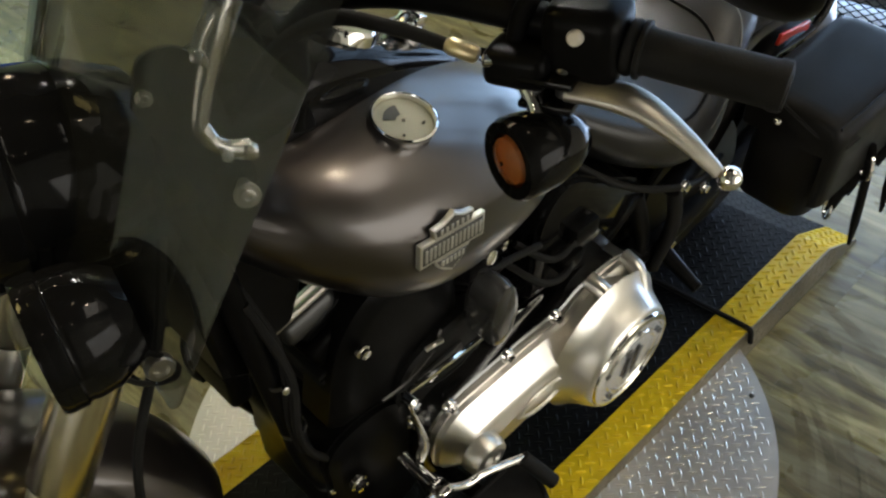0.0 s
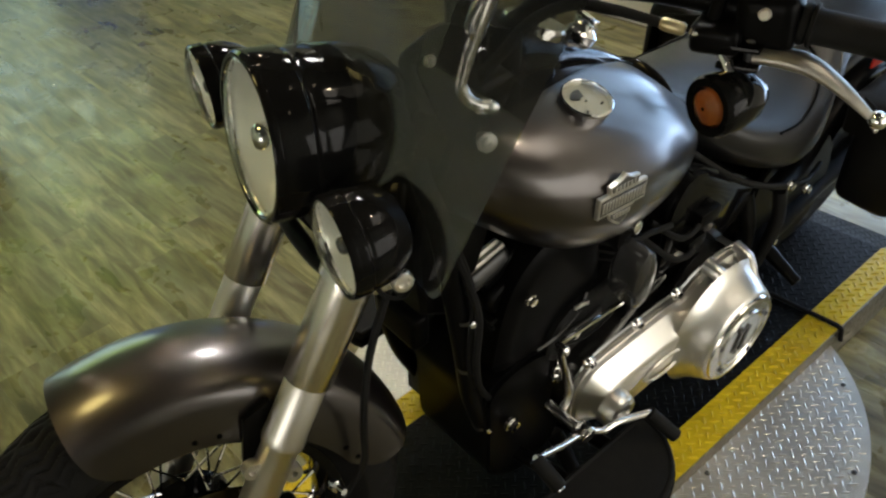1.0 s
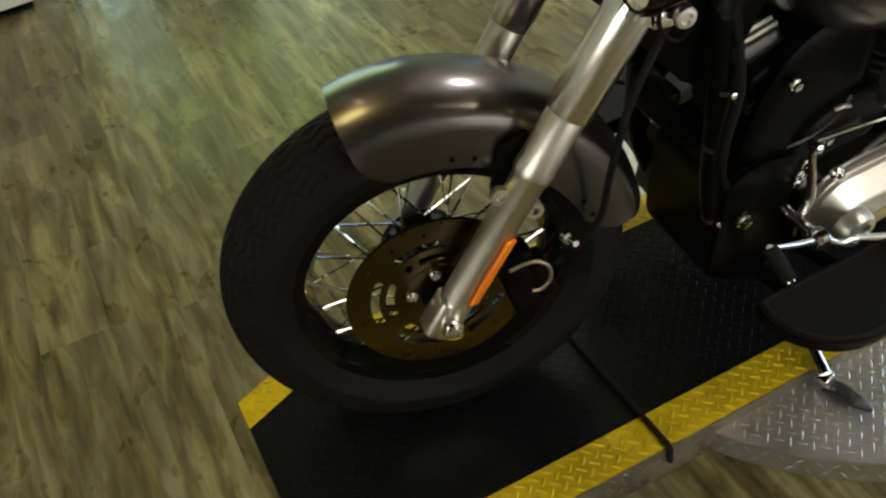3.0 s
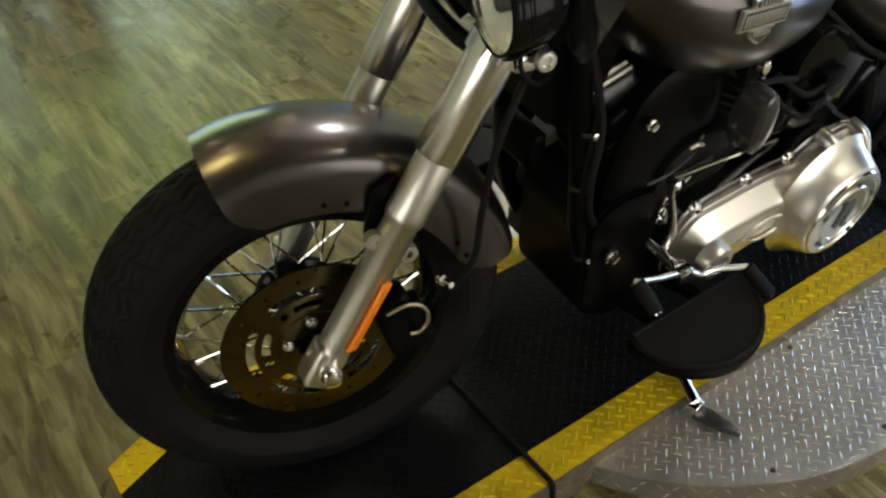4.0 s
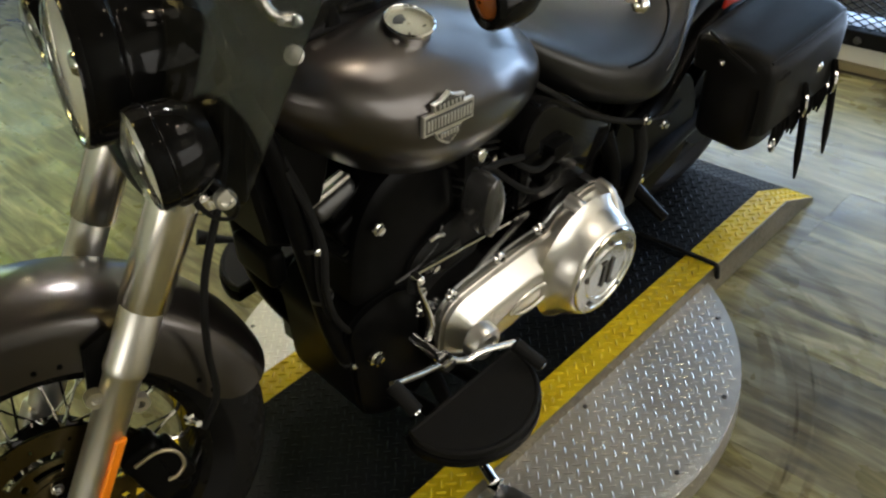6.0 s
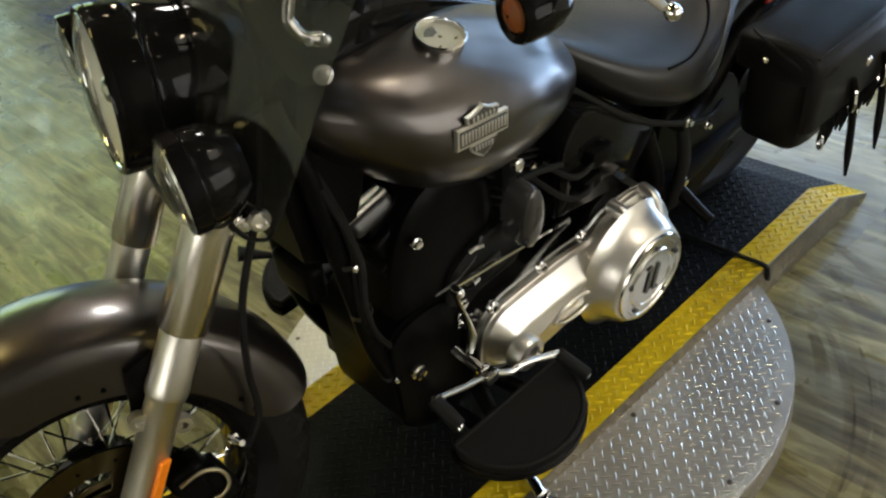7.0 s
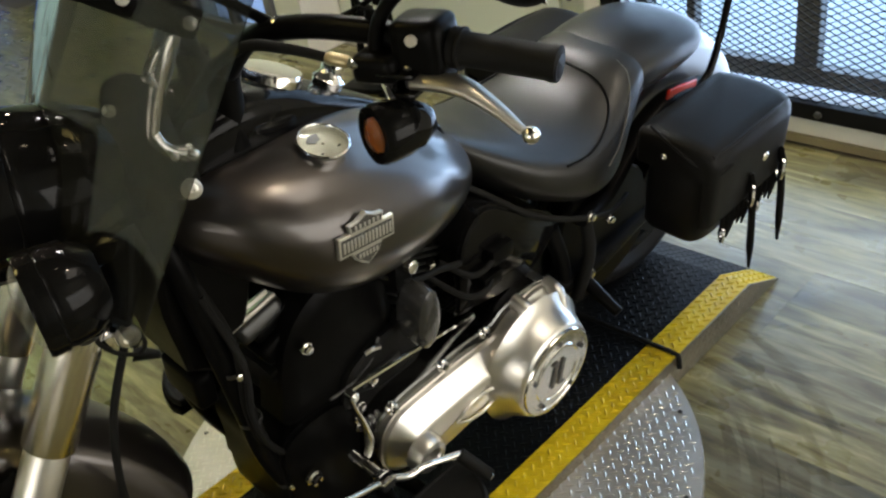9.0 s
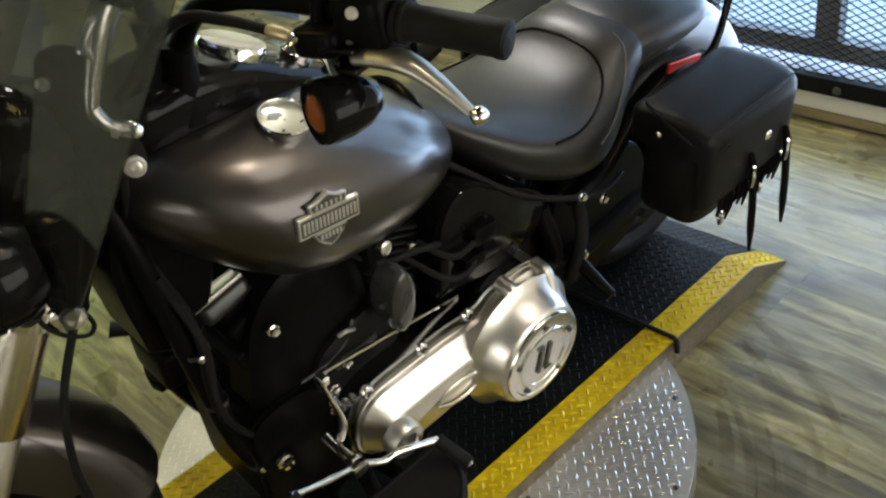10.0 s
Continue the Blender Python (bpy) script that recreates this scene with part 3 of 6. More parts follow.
ff = part("front_fender", fender_mesh(0.353, 0.090, 108, 13, 0.076), CHAR, bike, "satin charcoal front mudguard", m=FM)
rv = None
for a in (82, 75, 30, 23):
    for s in (-1,):
        m = pose(0.262 * math.cos(radians(a)), s * 0.0905, 0.262 * math.sin(radians(a)), 90, 0, 0)
        if rv is None:
            rv = part("rivet", bolt_mesh(0.0035, 0.002), SATIN, ff, m=m)
        else:
            again(rv, ff, m)

# ---- fork ----
for s in (-1, 1):
    y = -0.12 if s < 0 else 0.131
    leg = part("fork_leg", lathe([(0.02, -0.035), (0.024, -0.02), (0.0255, 0.03), (0.0255, 0.262), (0.0285, 0.266), (0.0295, 0.272), (0.0295, 0.282), (0.0285, 0.288), (0.028, 0.372), (0.026, 0.376)], o=(0, y, 0), d=U, seg=40), SATCHROME, bike, "satin aluminium fork slider", m=FM)
    part("fork_cover", lathe([(0.0315, 0.368), (0.033, 0.37), (0.033, 0.56), (0.031, 0.562)], o=(0, y, 0), d=U, seg=56), FORKCOV, leg, "satin chrome fork tube cover")
    part("axle_lug", join(box((0, 0, 0), (0.05, 0.045, 0.075), Matrix.Rotation(RK, 3, "Y").to_4x4(), 0.012, 3)), SATCHROME, leg, m=Matrix.Translation(fork_at(0.0, y, -0.004)))
    part("axle_nut", lathe([(0.017, 0), (0.017, 0.012), (0.012, 0.013), (0.0125, 0.024), (0.006, 0.026)], o=(0, y + s * 0.02, 0), d=(0, s, 0), seg=16), CHROME, leg, "chrome axle nut")
    ob = fork_at(0.225, y + s * 0.004, -0.03)
    part("fender_lug", join(ringed([(0.006, -0.007), (0.013, -0.007), (0.013, 0.007), (0.006, 0.007)], o=ob, d=(0, 1, 0), seg=20), box(fork_at(0.22, y, -0.02), (0.02, 0.012, 0.02), None, 0.004)), SATCHROME, leg)
    part("fender_lug", join(ringed([(0.006, -0.007), (0.013, -0.007), (0.013, 0.007), (0.006, 0.007)], o=fork_at(0.215, y, 0.034), d=(0, 1, 0), seg=20), box(fork_at(0.215, y, 0.022), (0.02, 0.012, 0.02), None, 0.004)), SATCHROME, leg)
    if s < 0:
        rf = box((0, 0, 0), (0.021, 0.007, 0.125), None, 0.006, 3)
        part("reflector", rf, ORANGE, leg, "orange side reflector strip", m=Matrix.Translation(fork_at(0.11, y - 0.0255, 0.012)) @ Matrix.Rotation(RK, 4, "Y") @ Matrix.Rotation(radians(35), 4, "Z"))
    # fender bracket inside the leg
    part("fender_bracket", prism([(0.085, 0.20), (0.135, 0.19), (0.16, 0.24), (0.14, 0.285), (0.10, 0.27)], s * 0.092, s * 0.10), SATIN, leg, "black fender bracket")
part("lower_clamp", join(box(fork_at(0.56, 0, 0.0), (0.075, 0.30, 0.03), Matrix.Rotation(RK, 4, "Y"), 0.012)), SATIN, bike, "black lower fork clamp", m=FM)
part("pinch_bolt", lathe([(0.013, 0), (0.0145, 0.003), (0.0145, 0.009), (0.0125, 0.012), (0.008, 0.0125), (0.007, 0.008)], o=(0.318, -0.16, 0.447), d=(0, -1, 0), seg=28), SATCHROME, bike, "chrome bolt on the fork clamp", m=FM)
part("clamp_band", join(ringed([(0.034, -0.012), (0.038, -0.012), (0.038, 0.012), (0.034, 0.012)], o=fork_at(0.53, -0.12), d=U, seg=32), box(fork_at(0.53, -0.135, 0.03), (0.03, 0.035, 0.022), None, 0.005)), CHROME, bike, "chrome band clamp on the fork cover", m=FM)
# brake calliper behind the left leg
cal = part("brake_calliper", join(box((0, 0, 0), (0.06, 0.05, 0.12), None, 0.014, 3), box((0.03, -0.01, 0.0), (0.03, 0.04, 0.08), None, 0.01, 3)), SATIN, bike, "black brake calliper", m=FM @ Matrix.Translation((0.125, -0.085, 0.01)) @ Matrix.Rotation(radians(-15), 4, "Y"))
part("calliper_bridge", tube([(-0.012, -0.034, 0.052), (0.025, -0.034, 0.050), (0.044, -0.034, 0.028), (0.040, -0.034, 0.0), (0.022, -0.034, -0.012), (0.008, -0.034, -0.008)], 0.0032, 10), ALLOY_PALE, cal, "pale metal rim of the calliper bridge")
part("banjo_bolt", lathe([(0.009, 0), (0.009, 0.01), (0.005, 0.012), (0.005, 0.03)], o=(0.085, -0.01, 0.045), d=(0.3, -1, 0.2), seg=12), CHROME, cal, "chrome hose fitting")
part("brake_hose", tube([(0.21, -0.1, 0.05), (0.24, -0.12, 0.12), (0.245, -0.14, 0.22), (0.27, -0.14, 0.33), (0.33, -0.12, 0.44), (0.37, -0.08, 0.52)], 0.0055, 8), RUBBER, bike, "thin black brake hose", m=FM)

# ---- lamps ----
HL = Vector((0.216, -0.005, 0.602))


def lamp(name, o, R, depth, label, tail=0.6, d=(1, 0, 0)):
    """A round lamp that faces forward, with its lens at o."""
    sh = part(name, lathe([(R * 0.985, 0.004), (R, 0.007), (R, depth * 0.22), (R * 0.965, depth * 0.24), (R * 0.955, depth * 0.27), (R * 0.965, depth * 0.30), (R * 0.97, depth * 0.34), (R * 0.93, depth * 0.62), (R * 0.78, depth * 0.85), (R * tail * 0.8, depth), (0.01, depth * 1.02)], o=o, d=d, seg=64, cap=False), GLOSS, bike, label, m=FM)
    part("trim_ring", ringed([(R * 0.905, 0.0), (R * 0.93, -0.004), (R * 0.975, -0.004), (R * 1.003, 0.0), (R * 1.003, 0.006), (R * 0.905, 0.006)], o=o, d=d, seg=64), GLOSS, sh, "bevelled trim ring")
    part("reflector_bowl", lathe([(R * 0.925, 0.004), (R * 0.86, R * 0.09), (R * 0.62, R * 0.20), (R * 0.40, R * 0.27), (R * 0.2, R * 0.31), (0.002, R * 0.33)], o=o, d=d, seg=48, cap=False), BOWL, sh, "silvered reflector bowl")
    part("bezel_lip", ringed([(R * 0.885, 0.0), (R * 0.90, -0.003), (R * 0.922, -0.002), (R * 0.922, 0.004), (R * 0.885, 0.006)], o=o, d=d, seg=64), CHROME, sh, "thin chrome lip round the lens")
    dd = Vector(d).normalized()
    # small chrome bits round the lens edge, put there as its glints
    for k in range(28):
        a = 2 * math.pi * k / 28
        e, s1, u1 = axes(d)
        c = Vector(o) + (s1 * math.cos(a) + u1 * math.sin(a)) * R * 0.875 + dd * 0.004
        part("lens_glint", box((0, 0, 0), (0.003, R * 0.025, R * 0.025), None, 0.001, 1), CHROME, sh, m=Matrix.Translation(c))
    part("bulb_cap", lathe([(0.002, R * 0.02), (R * 0.12, R * 0.04), (R * 0.17, R * 0.1), (R * 0.17, R * 0.34)], o=o, d=d, seg=24), CHROME if R > 0.08 else GREYPART, sh, "round bulb shield")
    part("lens", lathe([(R * 0.92, 0.0), (R * 0.7, -0.010), (R * 0.4, -0.016), (0.002, -0.018)], o=o, d=d, seg=48, cap=False), GLASS, sh, "clear domed glass")
    return sh


HD = Vector((0.118, 0, -0.016)).normalized()
lamp("headlight", HL, 0.104, 0.20, "gloss black round headlight shell", d=HD)
for p in ((0.238, -0.190, 0.546), (0.222, 0.245, 0.564)):
    lamp("passing_lamp", p, 0.0605, 0.074, "gloss black auxiliary lamp shell", 0.8)
part("lamp_bar", tube([(0.285, -0.187, 0.49), (0.272, -0.15, 0.462), (0.252, -0.09, 0.448), (0.247, 0, 0.445), (0.252, 0.11, 0.45), (0.268, 0.20, 0.468), (0.275, 0.245, 0.505)], 0.0125, 14), SATIN, bike, "black tubular lamp bar", m=FM)
part("headlight_mount", join(box((0.33, 0, 0.50), (0.09, 0.09, 0.05), None, 0.015, 3), tube([(0.26, 0, 0.46), (0.33, 0, 0.5)], 0.022, 12, smooth=False)), SATIN, bike, "black headlight mounting block", m=FM)

part("lamp_wire", tube([(0.30, -0.175, 0.49), (0.325, -0.165, 0.455), (0.335, -0.150, 0.42), (0.325, -0.140, 0.40), (0.30, -0.15, 0.42), (0.285, -0.165, 0.455), (0.29, -0.178, 0.485)], 0.003, 8), RUBBER, bike, "thin black lamp wire looped at the fork", m=FM)

# ---- smoked fairing screen ----
def screen_mesh():
    """A bowed front face between two tight ridges, with flat wings that flare out behind them, swept up along the steering axis."""
    n, z0, z1 = 110, 0.455, 0.97
    rings = []
    for i in range(n + 1):
        z = z0 + (z1 - z0) * i / n
        w = z - 0.65
        xc, yc = 0.3445 + 0.48 * w + 0.19 * w * w, 0.176 + 0.05 * w
        xe, ye = 0.4136 + 0.6825 * w, 0.275
        front = [(xc - 0.026 * (1 - v * v), v * yc, z) for v in np.linspace(-1, 1, 49)]
        wing = [(xc + (xe - xc) * k, yc + (ye - yc) * k, z) for k in np.linspace(0.04, 1, 30)]
        rings.append([(x, -y, q) for x, y, q in reversed(wing)] + front + wing)
    bm = grid_mesh(rings, closed_u=False)
    kill = []
    for f in bm.faces:
        p = f.calc_center_median()
        out = abs(p.y) - 0.176
        if out > 0 and (p.z > 0.94 - 1.1 * out or p.z < 0.525 - 0.30 * out):
            kill.append(f)
        elif abs(p.y) < 0.15 and p.z < 0.505 or out <= 0 and p.z < 0.525:
            kill.append(f)
        elif abs(p.y) < 0.096 and p.z < 0.588 + math.sqrt(0.096 ** 2 - p.y ** 2):
            kill.append(f)
    bmesh.ops.delete(bm, geom=kill, context="FACES")
    bmesh.ops.delete(bm, geom=[v for v in bm.verts if not v.link_faces], context="VERTS")
    for _ in range(3):
        rim = [v for v in bm.verts if v.is_boundary]
        at = {v: sum((e.other_vert(v).co for e in v.link_edges if e.is_boundary), Vector()) / 2 for v in rim if sum(e.is_boundary for e in v.link_edges) == 2}
        for v, c in at.items():
            v.co = v.co.lerp(c, 0.5)
    bmesh.ops.recalc_face_normals(bm, faces=bm.faces)
    bmesh.ops.solidify(bm, geom=bm.faces[:], thickness=0.0035)
    return bm


scr = part("fairing_screen", screen_mesh(), SMOKE, bike, "dark smoked plastic fairing screen", m=FM)
part("screen_stay", tube([(0.577, -0.19, 0.752), (0.545, -0.145, 0.778), (0.515, -0.10, 0.803), (0.49, -0.06, 0.822)], 0.0065, 10), SATIN, scr, "thin black stay from the handlebar")
part("stay_bolt", lathe([(0.008, 0), (0.008, 0.006), (0.004, 0.008)], o=(0.576, -0.196, 0.756), d=(-0.3, -0.6, 0.7), seg=14), CHROME, scr)
part("headlight_collar", ringed([(0.085, 0.050), (0.093, 0.048), (0.0975, 0.054), (0.0985, 0.07), (0.0985, 0.112), (0.096, 0.124), (0.085, 0.130)], o=HL, d=HD, seg=64), GLOSS, scr, "gloss black collar round the headlight")
bo = None
for p, r in (((0.437, -0.179, 0.602), 0.0122), ((0.382, -0.166, 0.713), 0.007), ((0.43, -0.178, 0.645), 0.005), ((0.425, -0.191, 0.826), 0.0072), ((0.483, -0.192, 0.784), 0.0076)):
    part("screen_bolt", lathe([(r * 0.5, -0.024), (r * 0.5, -0.001), (r, 0), (r, 0.002), (r * 0.93, 0.003), (r * 0.6, 0.0033), (r * 0.58, 0.0055), (r * 0.5, 0.006), (r * 0.25, 0.006), (r * 0.22, 0.004)], o=p, d=(-0.2, -1, 0.15), seg=28), SATCHROME, scr, "chrome screw with a washer")
part("screen_strut", tube([(0.34, -0.170, 0.882), (0.40, -0.184, 0.842), (0.45, -0.186, 0.806), (0.492, -0.186, 0.778)], 0.0055, 12, flat=3.1), SATIN, scr, "flat black bracket along the screen")
part("mount_plate", prism(spline2([(0.372, 0.70), (0.405, 0.60), (0.436, 0.583), (0.456, 0.60), (0.447, 0.65), (0.43, 0.73), (0.39, 0.74)], 4), -0.150, -0.156), RUBBER, scr, "matt black mounting plate behind the screen")
BRCHROME = mat("bright_bracket_chrome", (0.93, 0.92, 0.90), 0.22, 1, 0.05, 90, 0.6, 60)
brk = part("screen_bracket", tube([(0.493, -0.142, 0.786), (0.470, -0.152, 0.768), (0.452, -0.156, 0.742), (0.436, -0.158, 0.712), (0.422, -0.160, 0.682), (0.418, -0.161, 0.668)], [0.006, 0.013, 0.012, 0.009, 0.0075, 0.007], 16, flat=1.3), BRCHROME, scr, "bright chrome bracket behind the screen")
part("bracket_foot", tube([(0.418, -0.161, 0.670), (0.424, -0.163, 0.654), (0.436, -0.165, 0.643), (0.450, -0.166, 0.637)], [0.008, 0.007, 0.007, 0.0085], 12, flat=1.2), BRCHROME, brk, "bent chrome foot")
part("bracket_arm", tube([(0.470, -0.150, 0.765), (0.448, -0.162, 0.757), (0.432, -0.166, 0.738), (0.436, -0.165, 0.722)], [0.005, 0.006, 0.0055, 0.004], 10), BRCHROME, brk, "curled chrome arm")
for p, r, d in (((0.452, -0.166, 0.636), 0.0085, (-0.2, -1, 0.15)), ((0.489, -0.150, 0.778), 0.010, (-0.3, -1, 0.5)), ((0.430, -0.168, 0.735), 0.006, (-0.4, -1, 0.3))):
    part("bracket_knob", lathe([(r, 0), (r, 0.006), (r * 0.8, 0.009), (r * 0.3, 0.010)], o=p, d=d, seg=18), BRCHROME, brk, "small chrome knob")

# ---- tank ----
tank_st = [(0.415, 0.020, 0.850, 0.818), (0.425, 0.063, 0.880, 0.793), (0.455, 0.114, 0.894, 0.757), (0.50, 0.162, 0.903, 0.712), (0.57, 0.199, 0.903, 0.650), (0.65, 0.208, 0.895, 0.613), (0.73, 0.198, 0.873, 0.599), (0.80, 0.182, 0.841, 0.598), (0.86, 0.161, 0.804, 0.608), (0.91, 0.134, 0.765, 0.624), (0.945, 0.100, 0.737, 0.641), (0.968, 0.057, 0.713, 0.657), (0.976, 0.013, 0.692, 0.677)]
tank = part("fuel_tank", loft(smooth_stations(tank_st, 8), 2.1, 88), CHAR, bike, "satin charcoal teardrop fuel tank")


def tilt_to(n):
    return Vector(n).to_track_quat("Z", "Y").to_matrix().to_4x4()


capm = Matrix.Translation((0.643, -0.110, 0.872)) @ tilt_to((0.06, -0.22, 1))
gc = part("fuel_gauge", lathe([(0.0325, -0.02), (0.0335, 0.004), (0.0355, 0.007), (0.0365, 0.012), (0.0365, 0.0165), (0.0345, 0.018), (0.0335, 0.0165), (0.033, 0.009)], seg=48, cap=True), CHROME, tank, "round chrome fuel gauge bezel", m=capm)
part("gauge_face", lathe([(0.0328, 0.0095), (0.02, 0.0105), (0.002, 0.011)], seg=40, cap=False), mat("gauge_dial", (0.46, 0.43, 0.34), 0.3, 0.25, 0.12, 30), gc, "cream gauge dial")
part("gauge_scale", prism([(0.022 * math.cos(a), 0.022 * math.sin(a)) for a in np.linspace(1.0, 2.3, 14)] + [(0.008 * math.cos(a), 0.008 * math.sin(a)) for a in np.linspace(2.3, 1.0, 8)], 0.0105, 0.0118, "z"), GREYPART, gc, "grey fan shaped scale on the dial")
part("gauge_mark", box((0.012, -0.018, 0.0112), (0.006, 0.003, 0.001), None, 0.001), SATIN, gc)
part("gauge_mark", box((-0.018, -0.012, 0.0112), (0.004, 0.003, 0.001), None, 0.001), SATIN, gc)
part("gauge_glass", lathe([(0.0335, 0.0165), (0.02, 0.0182), (0.002, 0.019)], seg=40, cap=False), GLASS, gc, "clear gauge glass")


# console along the tank's ridge
con = part("tank_console", loft(smooth_stations([(0.46, 0.03, 0.945, 0.88), (0.475, 0.066, 0.960, 0.87), (0.56, 0.074, 0.968, 0.87), (0.64, 0.066, 0.948, 0.86), (0.72, 0.050, 0.902, 0.84), (0.80, 0.034, 0.852, 0.79), (0.88, 0.014, 0.795, 0.75)]), 3.4, 40), GLOSS, bike, "black tank console")
part("speedometer", lathe([(0.044, -0.02), (0.046, 0.003), (0.043, 0.009), (0.039, 0.008), (0.004, 0.008)], seg=40), CHROME, con, "chrome rimmed speedometer", m=Matrix.Translation((0.652, -0.004, 0.944)) @ tilt_to((0.42, 0, 1)))
part("ignition_switch", join(lathe([(0.022, 0), (0.024, 0.012), (0.016, 0.02), (0.014, 0.03)], seg=24), box((0, 0, 0.03), (0.04, 0.014, 0.014), None, 0.004)), CHROME, con, "chrome ignition switch", m=Matrix.Translation((0.738, -0.012, 0.892)) @ tilt_to((0.5, -0.1, 1)))

# shield badge on the tank's side, drawn as plain shapes
def badge_outline(k=1.0):
    h = [(-0.030, 0.0275), (-0.017, 0.0295), (-0.007, 0.034), (0, 0.039), (0.007, 0.034), (0.017, 0.0295), (0.030, 0.0275), (0.0275, 0.0155), (0.048, 0.0155), (0.048, -0.0155), (0.0265, -0.0155), (0.021, -0.027), (0.011, -0.035), (0, -0.041), (-0.011, -0.035), (-0.021, -0.027), (-0.0265, -0.0155), (-0.048, -0.0155), (-0.048, 0.0155), (-0.0275, 0.0155)]
    return [(a * k, b * k) for a, b in h]


BM = Matrix.Translation((0.6235, -0.2055, 0.787)) @ pose(0, 0, 0, 0, 6, -1) @ pose(0, 0, 0, -4, 0, 0)
bd = part("badge", prism(badge_outline(), 0.004, -0.002, "y", [(0.0012, -0.003)]), mat("silver_badge_metal", (0.62, 0.61, 0.57), 0.32, 0.9, 0.1, 60), tank, "silver shield shaped tank badge", m=BM, angle=30)
BADGE_S = bd.data.materials[0]
BADGE_D = mat("dark_badge_enamel", (0.07, 0.068, 0.062), 0.4, 0.3, 0.2, 60)
part("badge_field", box((0, -0.0032, 0), (0.089, 0.001, 0.0235), None, 0.0004, 1), BADGE_D, bd, "dark badge field")
part("badge_field", prism([(-0.027, 0.0255), (-0.015, 0.0272), (0, 0.0345), (0.015, 0.0272), (0.027, 0.0255), (0.0245, 0.0175), (-0.0245, 0.0175)], -0.0028, -0.0037), BADGE_D, bd)
part("badge_field", prism([(-0.0235, -0.0175), (0.0235, -0.0175), (0.0185, -0.026), (0, -0.0375), (-0.0185, -0.026)], -0.0028, -0.0037), BADGE_D, bd)
for xs, z, h in ((np.linspace(-0.040, 0.040, 14), 0.0, 0.0165), (np.linspace(-0.019, 0.019, 6), 0.0222, 0.0065), (np.linspace(-0.015, 0.015, 6), -0.0225, 0.0075)):
    for x in xs:
        part("badge_bar", box((x, -0.0042, z), (0.0036, 0.0014, h), None, 0.0004, 1), BADGE_S, bd)

# ---- seat ----
seat_st = [(0.93, 0.03, 0.725, 0.69), (0.95, 0.07, 0.725, 0.655), (1.01, 0.12, 0.695, 0.595), (1.08, 0.16, 0.664, 0.54), (1.17, 0.182, 0.642, 0.492), (1.25, 0.178, 0.645, 0.465), (1.31, 0.162, 0.664, 0.465), (1.36, 0.143, 0.693, 0.50), (1.41, 0.126, 0.702, 0.57), (1.45, 0.115, 0.70, 0.59)]
seat = part("seat", loft(smooth_stations(seat_st), 2.5, 56, 2.9), LEATHER, bike, "black leather rider seat with piping")
pil_st = [(1.37, 0.10, 0.68, 0.60), (1.42, 0.12, 0.704, 0.596), (1.50, 0.127, 0.710, 0.596), (1.58, 0.125, 0.704, 0.598), (1.65, 0.112, 0.690, 0.60), (1.70, 0.085, 0.668, 0.604), (1.725, 0.042, 0.645, 0.612), (1.73, 0.01, 0.635, 0.625)]
part("pillion_pad", loft(smooth_stations(pil_st), 2.6, 48, 2.4), LEATHER, seat, "smooth black leather pillion pad")


def on_seat(x, v, up=0.001):
    """A point on the seat's skin: v from -1 (left edge) to 1."""
    xs = [s[0] for s in seat_st]
    w, top, bot = [np.interp(x, xs, [s[i] for s in seat_st]) for i in (1, 2, 3)]
    a = math.pi / 2 * (1 - v) if v >= 0 else math.pi / 2 + math.pi / 2 * (-v)
    c, h = (top + bot) / 2, (top - bot) / 2
    ca, sa = math.cos(a), max(0, math.sin(a))
    return (x, (w + up) * math.copysign(abs(ca) ** (2 / 2.9), ca), c + (h + up) * sa ** (2 / 2.9))


for s in (-1, 1):
    part("seam", tube([on_seat(x, s * v) for x, v in ((1.13, 0.74), (1.2, 0.66), (1.27, 0.56), (1.315, 0.42), (1.335, 0.2), (1.34, 0.0))], 0.0028, 6, 5), SATIN, seat, "stitched seam")
    part("piping", tube([on_seat(x, s * v) for x, v in ((1.24, 0.95), (1.29, 0.90), (1.335, 0.80), (1.365, 0.68), (1.385, 0.5), (1.392, 0.3))], 0.0014, 6, 5), mat("pale_piping", (0.12, 0.12, 0.11), 0.4) if s < 0 else SATIN, seat, "pale piping")
part("seat_base", tube([(0.90, -0.06, 0.675), (0.95, -0.10, 0.638), (1.05, -0.152, 0.552), (1.15, -0.182, 0.502), (1.25, -0.185, 0.462), (1.33, -0.17, 0.455)], [0.005, 0.006, 0.006, 0.006, 0.006, 0.005], 12), RUBBER, bike, "black seat rail")
part("seat_base", tube([(0.90, 0.06, 0.675), (0.95, 0.10, 0.638), (1.05, 0.152, 0.552), (1.15, 0.182, 0.502), (1.25, 0.185, 0.462), (1.33, 0.17, 0.455)], [0.010, 0.012, 0.012, 0.012, 0.011, 0.009], 12), SATIN, bike)
part("tank_strap", tube([(0.905, -0.075, 0.70), (0.915, -0.06, 0.745), (0.92, 0, 0.765), (0.915, 0.06, 0.745), (0.905, 0.075, 0.70)], 0.011, 10, flat=0.7), GLOSS, bike, "gloss black strap between tank and seat")

DARKG = mat("dark_gloss_cover", (0.03, 0.03, 0.029), 0.16, 0, 0.2, 30, coat=0.4)
ALLOY = mat("dull_cast_alloy", (0.40, 0.38, 0.33), 0.42, 0.9, 0.2, 60, 0.1, 300)
